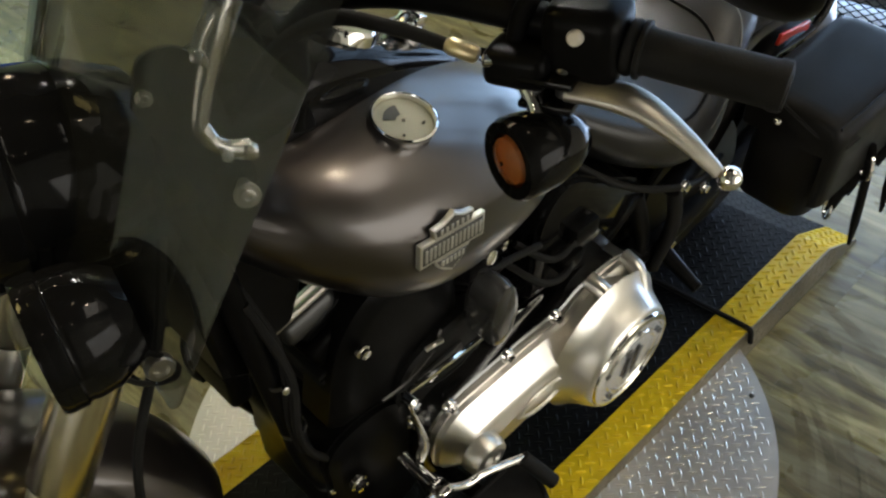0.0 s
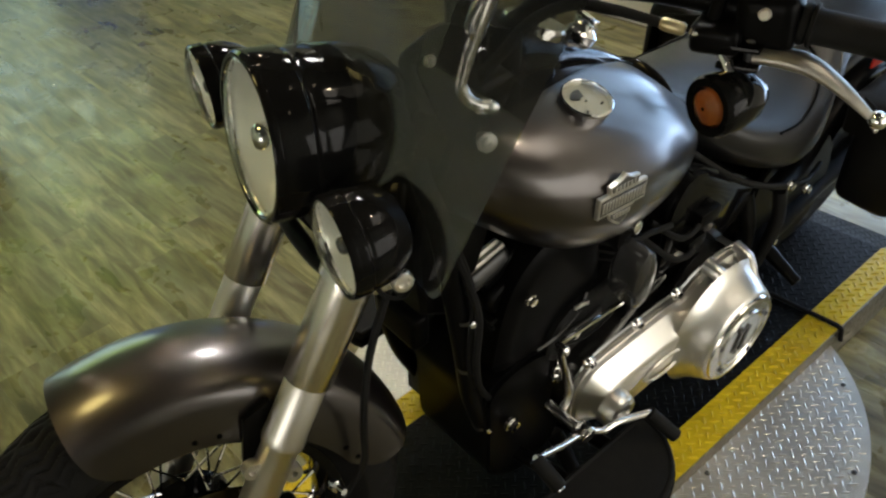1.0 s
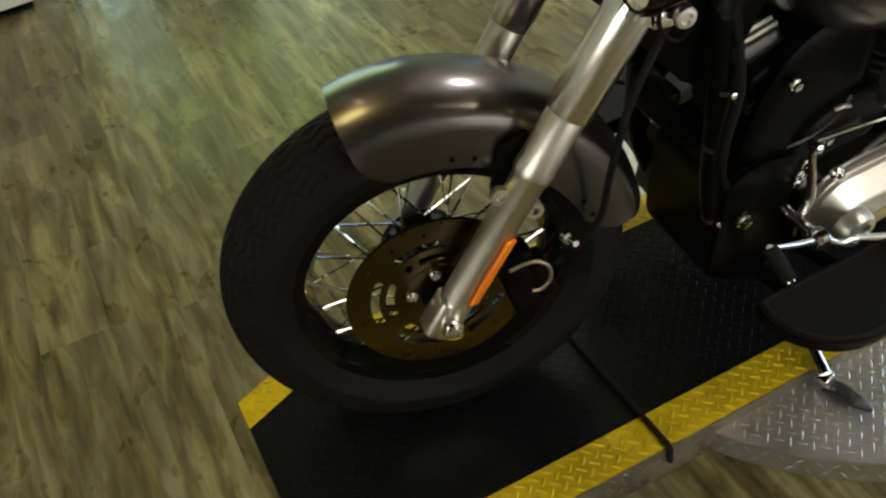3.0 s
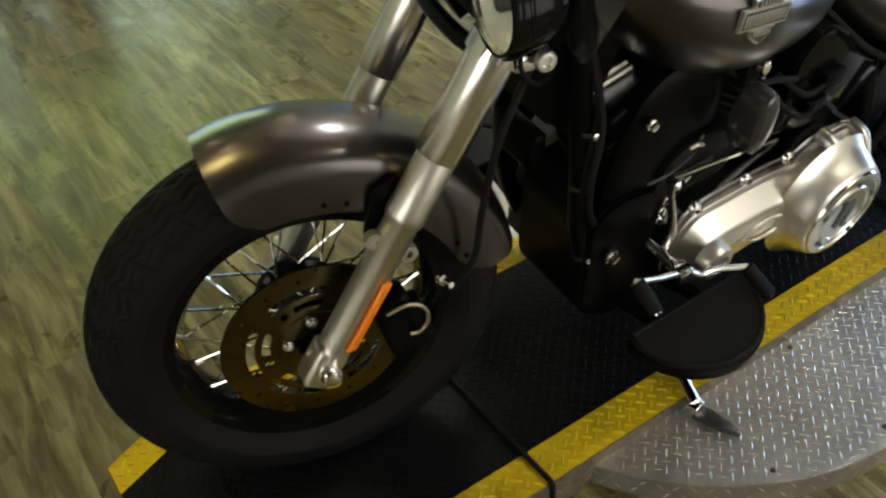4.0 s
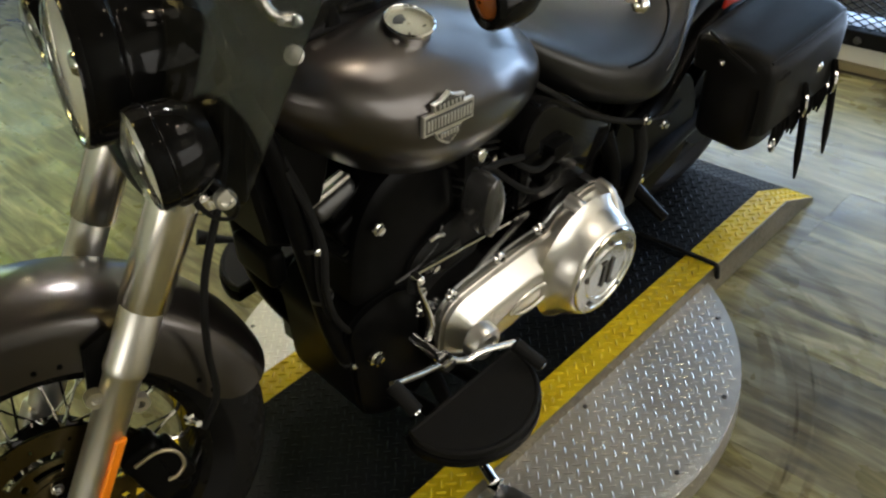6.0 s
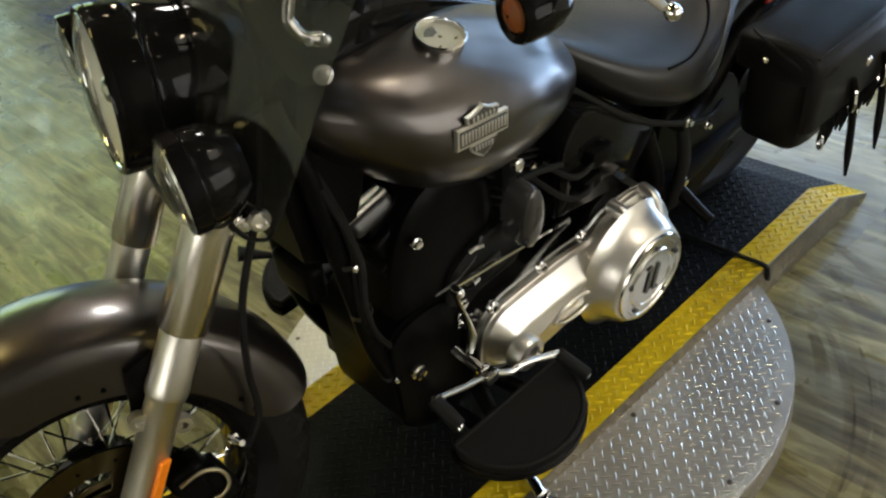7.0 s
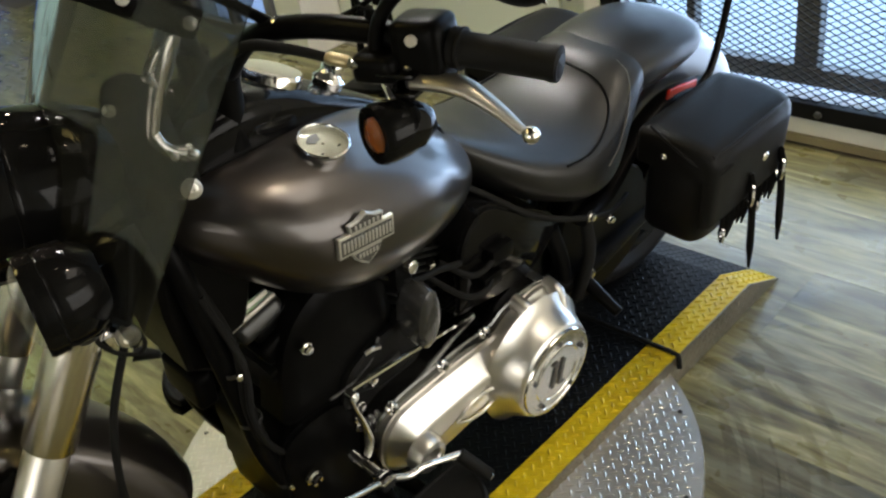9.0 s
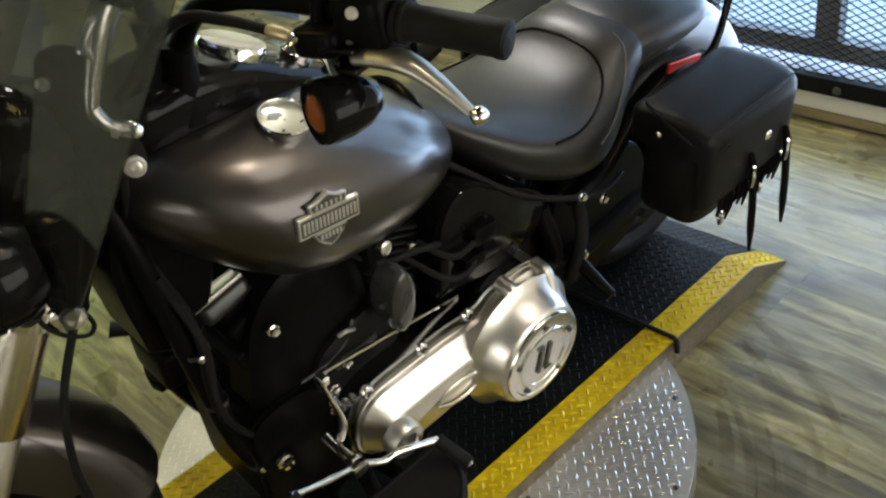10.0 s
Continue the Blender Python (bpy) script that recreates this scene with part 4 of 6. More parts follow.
# ---- handlebar and controls (steered with the fork) ----
bar = part("handlebar", tube([(0.545, 0.0, 0.655), (0.545, -0.06, 0.672), (0.556, -0.14, 0.73), (0.584, -0.21, 0.754), (0.628, -0.295, 0.757), (0.69, -0.40, 0.742), (0.735, -0.475, 0.73)], 0.0135, 14), SATIN, bike, "black handlebar", m=FM)
part("handlebar_half", tube([(0.545, 0.0, 0.655), (0.545, 0.06, 0.672), (0.556, 0.14, 0.73), (0.584, 0.21, 0.754), (0.628, 0.295, 0.757), (0.69, 0.40, 0.742), (0.735, 0.475, 0.73)], 0.0135, 14), SATIN, bar)
for s in (-1, 1):
    d = Vector((0.06, s * 0.095, -0.0125)).normalized()
    g0 = Vector((0.668, s * 0.365, 0.747))
    part("grip", lathe([(0.016, 0.016), (0.0205, 0.018), (0.021, 0.022), (0.0195, 0.025), (0.018, 0.026), (0.0215, 0.027), (0.0215, 0.030), (0.0185, 0.031), (0.0172, 0.034), (0.0172, 0.118), (0.0185, 0.122), (0.018, 0.128), (0.012, 0.130)], o=g0, d=d, seg=28), RUBBER, bar, "ribbed black rubber grip")
    sw = part("switch_housing", join(box((0, 0, 0), (0.052, 0.058, 0.058), None, 0.014, 3), box((0.012, -0.004 * s, -0.03), (0.04, 0.05, 0.03), None, 0.01, 2)), SATIN, bar, "black switch housing", m=Matrix.Translation(g0 - d * 0.012) @ Matrix.Rotation(s * -radians(32), 4, "Z"))
    part("switch_button", lathe([(0.006, 0), (0.006, 0.004), (0.0045, 0.006)], o=(-0.026, 0.0, 0.012), d=(-1, 0, 0.2), seg=14), mat("worn_button", (0.55, 0.52, 0.44), 0.4) if s < 0 else SATIN, sw, "pale worn button")
    per = part("lever_perch", join(box((0, 0, 0), (0.04, 0.05, 0.03), Matrix.Rotation(s * -radians(32), 4, "Z"), 0.01, 3), tube([(0.012, -s * 0.02, 0.01), (0.02, -s * 0.03, 0.045)], 0.012, 10, smooth=False)), SATIN, bar, "black lever perch", m=Matrix.Translation((0.622, s * 0.328, 0.730)))
    part("lever", tube([(0.640, s * 0.362, 0.717), (0.652, s * 0.380, 0.717), (0.664, s * 0.398, 0.715), (0.674, s * 0.414, 0.708), (0.686, s * 0.438, 0.692), (0.697, s * 0.460, 0.673)], [0.0145, 0.0150, 0.0165, 0.0145, 0.0105, 0.0070], 16, flat=0.55), ALLOY, per, "satin alloy hand lever", m=Matrix.Translation((-0.622, -s * 0.328, -0.730)))
    bmb = bmesh.new()
    bmesh.ops.create_uvsphere(bmb, u_segments=20, v_segments=12, radius=0.0092)
    part("lever_ball", bmb, CHROME, per, m=Matrix.Translation((0.080, s * 0.138, -0.061)))
    part("pivot_block", join(box((0, 0, 0.010), (0.034, 0.042, 0.006), Matrix.Rotation(s * -radians(32), 4, "Z"), 0.003), box((0, 0, -0.010), (0.034, 0.042, 0.006), Matrix.Rotation(s * -radians(32), 4, "Z"), 0.003), box((-0.004, -s * 0.012, 0), (0.022, 0.018, 0.020), Matrix.Rotation(s * -radians(32), 4, "Z"), 0.003)), GLOSS, per, "black lever pivot plates", m=Matrix.Translation((0.010, s * 0.024, -0.013)))
    part("pivot_pin", lathe([(0.006, -0.016), (0.006, 0.015), (0.004, 0.017)], seg=14), GREYPART, per, "dark pivot pin", m=Matrix.Translation((0.016, s * 0.030, -0.013)))
    part("clamp_bolt", lathe([(0.005, 0), (0.005, 0.006), (0.003, 0.007)], o=(-0.022, -s * 0.006, 0.006), d=(-1, -s * 0.5, 0.1), seg=12), CHROME, per, "small chrome clamp bolt")
    # mirror on a black stem
    mi = part("mirror", loft(smooth_stations([(-0.014, 0.07, 0.03, -0.03), (0.0, 0.098, 0.044, -0.044), (0.012, 0.104, 0.048, -0.048), (0.016, 0.102, 0.046, -0.046)]), 3.4, 40), SATIN, bar, "black rear view mirror", m=Matrix.Translation((0.685, s * 0.42, 0.847)) @ pose(0, 0, 0, 0, -8, s * 8))
    part("mirror_glass", box((0.0172, 0, 0), (0.001, 0.18, 0.08), None, 0.0004, 1), CHROME, mi, "mirror glass")
    part("mirror_stem", tube([(0.622, s * 0.318, 0.735), (0.628, s * 0.325, 0.77), (0.642, s * 0.345, 0.80), (0.67, s * 0.385, 0.835)], 0.0075, 10), SATIN, bar, "thin black mirror stem")
    # bullet turn signal under the perch
    so = (0.586, s * 0.362, 0.676)
    ts = part("turn_signal", lathe([(0.029, 0.0), (0.0315, 0.003), (0.0322, 0.012), (0.031, 0.028), (0.026, 0.048), (0.016, 0.064), (0.004, 0.070)], o=so, d=(1, 0, -0.05), seg=36, cap=False), GLOSS, bar, "gloss black bullet turn signal")
    part("signal_ring", ringed([(0.019, 0.004), (0.0215, -0.001), (0.0300, -0.002), (0.0322, 0.003), (0.019, 0.008)], o=so, d=(1, 0, -0.05), seg=36), GLOSS, ts)
    part("signal_lens", lathe([(0.0205, 0.004), (0.018, -0.002), (0.010, -0.006), (0.002, -0.007)], o=so, d=(1, 0, -0.05), seg=28, cap=False), AMBER, ts, "amber lens")
    part("signal_stalk", tube([(0.616, s * 0.358, 0.700), (0.618, s * 0.345, 0.712), (0.617, s * 0.330, 0.728)], 0.007, 10), CHROME, ts, "chrome stalk")
part("clutch_cable", tube([(0.596, -0.305, 0.735), (0.575, -0.27, 0.742), (0.555, -0.245, 0.748), (0.53, -0.21, 0.749), (0.498, -0.18, 0.728), (0.47, -0.16, 0.69), (0.44, -0.14, 0.645), (0.42, -0.08, 0.5)], [0.005, 0.0055, 0.006, 0.0065, 0.0068, 0.0068, 0.0068, 0.0068], 12), RUBBER, bar, "black clutch cable")
part("cable_adjuster", lathe([(0.005, 0), (0.007, 0.003), (0.007, 0.022), (0.005, 0.026)], o=(0.598, -0.308, 0.735), d=(-0.55, 0.75, 0.2), seg=12), mat("brass_fitting", (0.55, 0.47, 0.28), 0.35, 0.8, 0.15), bar, "brass cable adjuster")
for y in (-0.055, 0.055):
    part("riser", lathe([(0.024, -0.08), (0.021, 0.0), (0.024, 0.02)], o=(0.54, y, 0.655), d=(0.1, 0, 1), seg=20), SATIN, bar, "black handlebar riser")

# ---- saddlebags, rear fender, sissy bar ----
def saddlebag(s, label):
    """s: -1 for the bike's left side."""
    bag = tagged(new("saddlebag"), label, "saddlebag", group="saddlebags")
    bag.matrix_world = BIKEM
    rings = []
    for z, y1, x0, x1 in ((0.388, 0.30, 1.37, 1.55), (0.392, 0.322, 1.345, 1.57), (0.41, 0.336, 1.330, 1.582), (0.46, 0.342, 1.324, 1.59), (0.54, 0.344, 1.322, 1.595), (0.60, 0.344, 1.322, 1.595)):
        ring = []
        for k in range(32):
            a = 2 * math.pi * k / 32
            ca, sa = math.cos(a), math.sin(a)
            ring.append(((x0 + x1) / 2 + (x1 - x0) / 2 * math.copysign(abs(ca) ** 0.35, ca), s * ((0.2 + y1) / 2 + (y1 - 0.2) / 2 * math.copysign(abs(sa) ** 0.35, sa)), z))
        rings.append(ring)
    part("bag_body", grid_mesh(rings), LEATHER2, bag, "soft black leather bag body")
    # lid: a flat top and a long front flap
    rings = []
    for x, k in ((1.306, 0.84), (1.310, 0.93), (1.320, 0.98), (1.335, 1.0), (1.40, 1.01), (1.51, 1.01), (1.575, 1.0), (1.595, 0.97), (1.605, 0.92), (1.609, 0.84)):
        prof = [(0.195, 0.560), (0.192, 0.632), (0.2, 0.645), (0.225, 0.651), (0.29, 0.653), (0.335, 0.648), (0.357, 0.639), (0.367, 0.622), (0.371, 0.60), (0.373, 0.53), (0.373, 0.468), (0.368, 0.466), (0.366, 0.52), (0.362, 0.57), (0.30, 0.56)]
        rings.append([(x, s * (0.27 + (y * 0.965 - 0.27) * k), 0.56 + (z - 0.56) * (0.80 * k if z > 0.56 else 1)) for y, z in prof])
    part("bag_lid", grid_mesh(rings), LEATHER2, bag, "black leather lid with a long front flap", angle=50)
    part("lid_piping", tube([(1.318, s * 0.343, 0.619), (1.40, s * 0.3475, 0.623), (1.51, s * 0.3475, 0.623), (1.595, s * 0.342, 0.619)], 0.0035, 6, 4), LEATHER2, bag)
    part("lid_seam", tube([(1.318, s * 0.212, 0.634), (1.3075, s * 0.25, 0.624), (1.306, s * 0.30, 0.606), (1.313, s * 0.336, 0.590), (1.330, s * 0.355, 0.584), (1.36, s * 0.361, 0.592)], 0.0032, 6, 4), LEATHER2, bag, "rolled edge round the front corner of the lid")
    for o, r, d in (((1.505, s * 0.359, 0.537), 0.0105, (0, s, 0)), ((1.3065, s * 0.252, 0.590), 0.0065, (-1, 0, 0.1))):
        part("concho", lathe([(r, -0.006), (r, 0.002), (r * 0.6, 0.005), (0.001, 0.006)], o=o, d=d, seg=20), CHROME, bag, "round chrome stud")
    for x, big in ((1.458, True), (1.578, True), (1.395, False), (1.53, False)):
        z = 0.478 if big else 0.408
        y = s * (0.366 if big else 0.352)
        r = 0.027 if big else 0.017
        part("ring", ringed([(r - 0.0026, -0.002), (r - 0.0012, -0.003), (r + 0.001, -0.003), (r + 0.0022, -0.002), (r + 0.0022, 0.002), (r + 0.001, 0.003), (r - 0.0012, 0.003), (r - 0.0026, 0.002)], o=(x, y, z), d=(0.75, s, 0), seg=28), CHROME, bag, "chrome ring")
        dn = Vector((0, -0.156, -0.988))
        o = Vector((x, y + s * 0.003, z))
        if big:
            part("lace", tube([o + Vector((-0.012, -s * 0.008, 0.05)), o + Vector((-0.006, 0, 0.02)), o, o + dn * 0.06 + Vector((0.003, 0, 0)), o + dn * 0.12, o + dn * 0.172 + Vector((-0.003, 0, 0))], [0.009, 0.009, 0.008, 0.008, 0.008, 0.003], 8, flat=0.4), LEATHER2, bag, "hanging black leather lace")
    for k in range(13):
        xx = 1.375 + 0.0185 * k
        ln = 0.055 + 0.014 * ((k * 7) % 3)
        part("fringe", tube([(xx, s * 0.350, 0.478), (xx - 0.002, s * 0.359, 0.478 - ln * 0.5), (xx - 0.005 + 0.004 * (k % 2), s * 0.356, 0.478 - ln)], [0.0065, 0.006, 0.002], 6, flat=0.4), LEATHER2, bag)
    return bag


BIKEM = pose(0, 0, ZP, 9, 0, 0)
saddlebag(-1, "black leather saddlebag with chrome rings and hanging laces")
saddlebag(1, "black leather saddlebag on the far side of the seat").matrix_world = BIKEM @ Matrix.Translation((0.08, -0.03, -0.03))

part("rear_fender", fender_mesh(0.342, 0.10, 160, 20, 0.11), CHAR, bike, "satin charcoal rear mudguard", m=pose(1.60, 0, 0.315))
for s in (-1, 1):
    st_ = part("fender_strut", tube([(1.16, s * 0.172, 0.485), (1.28, s * 0.15, 0.475), (1.42, s * 0.128, 0.545), (1.52, s * 0.125, 0.578), (1.66, s * 0.122, 0.556)], [0.02, 0.022, 0.022, 0.02, 0.016], 12, flat=0.45), SATIN, bike, "black rear fender strut")
    part("side_reflector", box((0, 0, 0), (0.115, 0.006, 0.022), None, 0.005, 3), RED, st_, "red side reflector strip", m=Matrix.Translation((1.555, s * 0.137, 0.583)) @ pose(0, 0, 0, 0, 11, 0))
    part("sissy_upright", tube([(1.50, s * 0.135, 0.565), (1.60, s * 0.138, 0.56), (1.66, s * 0.138, 0.575), (1.70, s * 0.132, 0.65), (1.715, s * 0.13, 0.76), (1.74, s * 0.125, 0.84), (1.75, s * 0.10, 0.90)], 0.0085, 10), GLOSS, bike, "black sissy bar upright")
part("backrest_pad", loft(smooth_stations([(1.70, 0.10, 0.92, 0.835), (1.715, 0.13, 0.935, 0.815), (1.74, 0.135, 0.94, 0.81), (1.76, 0.12, 0.93, 0.83)]), 3, 36), LEATHER, bike, "black leather backrest pad")
rw = part("rear_wheel", ringed([(0.206, -0.05), (0.226, -0.055), (0.212, -0.036), (0.2, 0), (0.212, 0.036), (0.226, 0.055), (0.206, 0.05), (0.186, 0)], d=(0, 1, 0), seg=72), GLOSS, bike, "laced rear wheel rim", m=pose(1.60, 0, 0.318))
part("tyre", tyre_mesh(0.32, 0.07, 0.214, 336, 60), TYRE, rw, "black rubber tyre")
part("hub", lathe([(0.02, -0.08), (0.08, -0.078), (0.08, -0.06), (0.05, -0.05), (0.05, 0.05), (0.08, 0.06), (0.02, 0.08)], d=(0, 1, 0), seg=28), SATIN, rw)
part("belt_pulley", ringed([(0.09, -0.012), (0.125, -0.014), (0.125, 0.014), (0.09, 0.012)], o=(0, -0.1, 0), d=(0, 1, 0), seg=48), SATIN, rw, "black belt pulley")
for s in (-1, 1):
    part("swingarm", tube([(1.05, s * 0.12, 0.30), (1.25, s * 0.135, 0.30), (1.45, s * 0.125, 0.31), (1.62, s * 0.12, 0.318)], [0.03, 0.03, 0.026, 0.03], 12), SATIN, bike, "black swingarm tube")
part("muffler", tube([(0.95, 0.2, 0.17), (1.3, 0.22, 0.19), (1.6, 0.23, 0.215), (1.88, 0.235, 0.24)], [0.03, 0.045, 0.05, 0.048], 24), CHROME, bike, "chrome muffler")
part("muffler", tube([(0.95, 0.21, 0.08), (1.3, 0.235, 0.10), (1.6, 0.24, 0.115), (1.88, 0.245, 0.13)], [0.03, 0.045, 0.05, 0.048], 24), CHROME, bike)

# ---- engine ----
part("engine_case", join(
    prism(spline2([(0.50, 0.20), (0.56, 0.14), (0.75, 0.12), (0.92, 0.14), (0.94, 0.26), (0.86, 0.36), (0.72, 0.41), (0.60, 0.39), (0.51, 0.32)], 4), -0.11, 0.11, "y", [(0.012, 0.125)]),
    prism(spline2([(0.90, 0.13), (1.05, 0.13), (1.16, 0.18), (1.18, 0.34), (1.08, 0.44), (0.94, 0.42), (0.88, 0.3)], 4), -0.10, 0.12, "y")), WRINKLE, bike, "black engine and gearbox casing")


def cylinder(tilt, ox, label):
    m = Matrix.Translation((ox, 0, 0.355)) @ Matrix.Rotation(radians(tilt), 4, "Y")
    prof = [(0.068, 0.0)]
    for k in range(9):
        z = 0.02 + 0.0145 * k
        prof += [(0.066, z), (0.092, z + 0.0015), (0.092, z + 0.006), (0.066, z + 0.0075)]
    prof += [(0.07, 0.155), (0.06, 0.16)]
    c = part("cylinder", lathe(prof, seg=40), WRINKLE, bike, label, m=m)
    hd = part("cylinder_head", join(*[box((0, 0, 0.165 + 0.0135 * k), (0.165 - 0.004 * k, 0.19, 0.006), None, 0.003, 1) for k in range(5)], box((0, 0, 0.19), (0.13, 0.15, 0.07), None, 0.01)), WRINKLE, c, "finned black cylinder head")
    part("rocker_cover", join(box((0, 0, 0.245), (0.125, 0.18, 0.045), None, 0.014, 3), box((0, 0, 0.275), (0.1, 0.15, 0.025), None, 0.01, 3)), SATIN, c, "black rocker cover")
    part("head_bolt", lathe([(0.011, 0), (0.011, 0.01), (0.006, 0.012)], o=(-0.02, -0.095, 0.19), d=(0, -1, 0), seg=12), CHROME, c, "chrome bolt head")
    return c


part("rocker_trim", join(box((0, 0, 0), (0.088, 0.014, 0.010), None, 0.004, 3), box((0, -0.003, 0.012), (0.074, 0.009, 0.008), None, 0.003, 2)), ALLOY, bike, "chrome rocker cover edge", m=Matrix.Translation((0.517, -0.055, 0.632)) @ pose(0, 0, 0, -25, -12, 0))
part("rocker_side", box((0, 0, 0), (0.085, 0.04, 0.034), None, 0.012, 3), mat("smoky_grey_metal", (0.045, 0.045, 0.043), 0.30, 0.6, 0.2, 40), bike, "grey metal rocker cover side", m=Matrix.Translation((0.525, -0.052, 0.612)) @ pose(0, 0, 0, -25, -12, 0))
part("bracket_bolt", lathe([(0.014, 0), (0.014, 0.004), (0.009, 0.006), (0.009, 0.014)], o=(0.49, -0.03, 0.678), d=(-0.2, -1, 0.1), seg=16), CHROME, bike, "chrome bolt with washer")
part("side_shroud", prism(spline2([(0.50, 0.44), (0.56, 0.37), (0.66, 0.37), (0.73, 0.43), (0.735, 0.55), (0.70, 0.63), (0.60, 0.645), (0.53, 0.58)], 5), -0.05, -0.105, "y", [(0.01, -0.112), (0.03, -0.116)]), SATIN, bike, "smooth black engine shroud")
part("shroud_edge", tube([(0.578, -0.128, 0.446), (0.612, -0.129, 0.446), (0.645, -0.129, 0.455), (0.672, -0.128, 0.470), (0.69, -0.126, 0.50)], 0.0024, 8), GREYPART, bike, "thin worn edge of the shroud")
part("wire_hook", tube([(0.655, -0.132, 0.492), (0.668, -0.136, 0.496), (0.684, -0.134, 0.488)], 0.0036, 8), SATCHROME, bike, "short bright wire hook")
part("side_plate_cover", box((0, 0, 0), (0.085, 0.006, 0.018), None, 0.003), GREYPART, bike, "narrow dark metal plate", m=Matrix.Translation((0.684, -0.132, 0.436)) @ pose(0, 0, 0, 0, -6, 0))
part("cable_loop", tube([(0.63, -0.135, 0.425), (0.67, -0.142, 0.415), (0.72, -0.145, 0.42), (0.76, -0.14, 0.43)], 0.0022, 6), RUBBER, bike, "thin black cable")
cylinder(-22, 0.655, "black finned front cylinder")
cylinder(23, 0.79, "black finned rear cylinder")
# left side cover plate between the cylinders and the horn
horn = part("horn_cover", lathe([(0.001, 0.0), (0.45, 0.02), (0.74, 0.06), (0.93, 0.16), (1.0, 0.34), (1.0, 0.9), (0.9, 1.0)], seg=14), DARKG, bike, "smooth dark oval horn cover", m=Matrix.Translation((0.742, -0.203, 0.542)) @ Matrix.Rotation(radians(4), 4, "Y") @ Matrix.Rotation(radians(-90), 4, "X") @ Matrix.Diagonal((0.026, 0.062, 0.062, 1)))
part("horn_mount", box((0.735, -0.10, 0.615), (0.035, 0.10, 0.05), None, 0.006), SATIN, bike, "black horn bracket")
part("mount_bolt", lathe([(0.011, 0), (0.011, 0.012), (0.006, 0.014)], o=(0.742, -0.152, 0.632), d=(0.1, -1, 0.15), seg=12), CHROME, bike, "chrome bolt")
part("cam_cover", prism(spline2([(0.60, 0.40), (0.66, 0.36), (0.76, 0.38), (0.80, 0.46), (0.74, 0.50), (0.63, 0.47)], 4), -0.10, -0.125, "y", [(0.006, -0.13)]), WRINKLE, bike, "black engine side cover")
part("front_cover", prism(spline2([(0.475, 0.34), (0.477, 0.27), (0.482, 0.20), (0.510, 0.152), (0.58, 0.118), (0.66, 0.17), (0.66, 0.34), (0.60, 0.42), (0.52, 0.43), (0.475, 0.40)], 4), -0.118, 0.05, "y", [(0.006, -0.126), (0.02, -0.131)]), SATIN, bike, "black cover before the crankcase")
bo = part("case_bolt", lathe([(0.013, 0), (0.013, 0.006), (0.009, 0.008), (0.009, 0.014), (0.004, 0.015)], d=(0, -1, 0), seg=14), CHROME, bike, "chrome bolt", m=Matrix.Translation((0.512, -0.139, 0.327)) @ Matrix.Diagonal((1.1, 1.1, 1.1, 1)))
for p in ((0.552, -0.124, 0.58), (0.628, -0.134, 0.395), (0.622, -0.134, 0.372), (0.622, -0.134, 0.352), (1.178, -0.186, 0.494), (1.230, -0.196, 0.464), (1.218, -0.17, 0.32), (0.66, -0.132, 0.43)):
    again(bo, bike, Matrix.Translation(p) @ Matrix.Diagonal((0.8, 0.8, 0.8, 1)))
part("oil_tank", prism(spline2([(0.86, 0.43), (1.03, 0.40), (1.12, 0.44), (1.13, 0.50), (1.03, 0.57), (0.93, 0.63), (0.87, 0.58)], 5), -0.135, 0.12, "y", [(0.006, -0.142), (0.016, -0.146)]), GLOSS, bike, "gloss black oil tank side cover")
# added plate that blocks the view through the gap before the rear wheel
part("rear_gap_plate", prism(spline2([(1.14, 0.22), (1.30, 0.20), (1.44, 0.24), (1.47, 0.34), (1.42, 0.46), (1.30, 0.50), (1.17, 0.47)], 4), -0.135, -0.128, "y", [(0.003, -0.138)]), SATIN, bike, "black plate filling the gap before the rear wheel")
part("intake", tube([(0.78, 0.0, 0.53), (0.78, 0.09, 0.53), (0.74, 0.15, 0.52)], 0.03, 14), SATIN, bike, "black intake pipe")
part("air_cleaner", lathe([(0.085, 0), (0.09, 0.01), (0.085, 0.06), (0.06, 0.07)], o=(0.73, 0.15, 0.53), d=(0, 1, 0), seg=36), SATIN, bike, "round black air cleaner")
for a, b, c, d_ in (((0.83, -0.13, 0.57), (0.87, -0.165, 0.535), (0.92, -0.165, 0.53), (0.97, -0.15, 0.55)), ((0.80, -0.13, 0.56), (0.85, -0.17, 0.505), (0.90, -0.175, 0.49), (0.94, -0.155, 0.50)), ((0.70, -0.10, 0.62), (0.74, -0.15, 0.60), (0.80, -0.155, 0.585), (0.86, -0.15, 0.56))):
    part("spark_lead", tube([a, b, c, d_], 0.0055, 8), RUBBER, bike, "black ignition lead")
part("coil", join(box((0.95, -0.155, 0.535), (0.055, 0.03, 0.035), None, 0.008), box((0.925, -0.155, 0.49), (0.05, 0.03, 0.03), None, 0.008)), SATIN, bike, "black ignition coil")
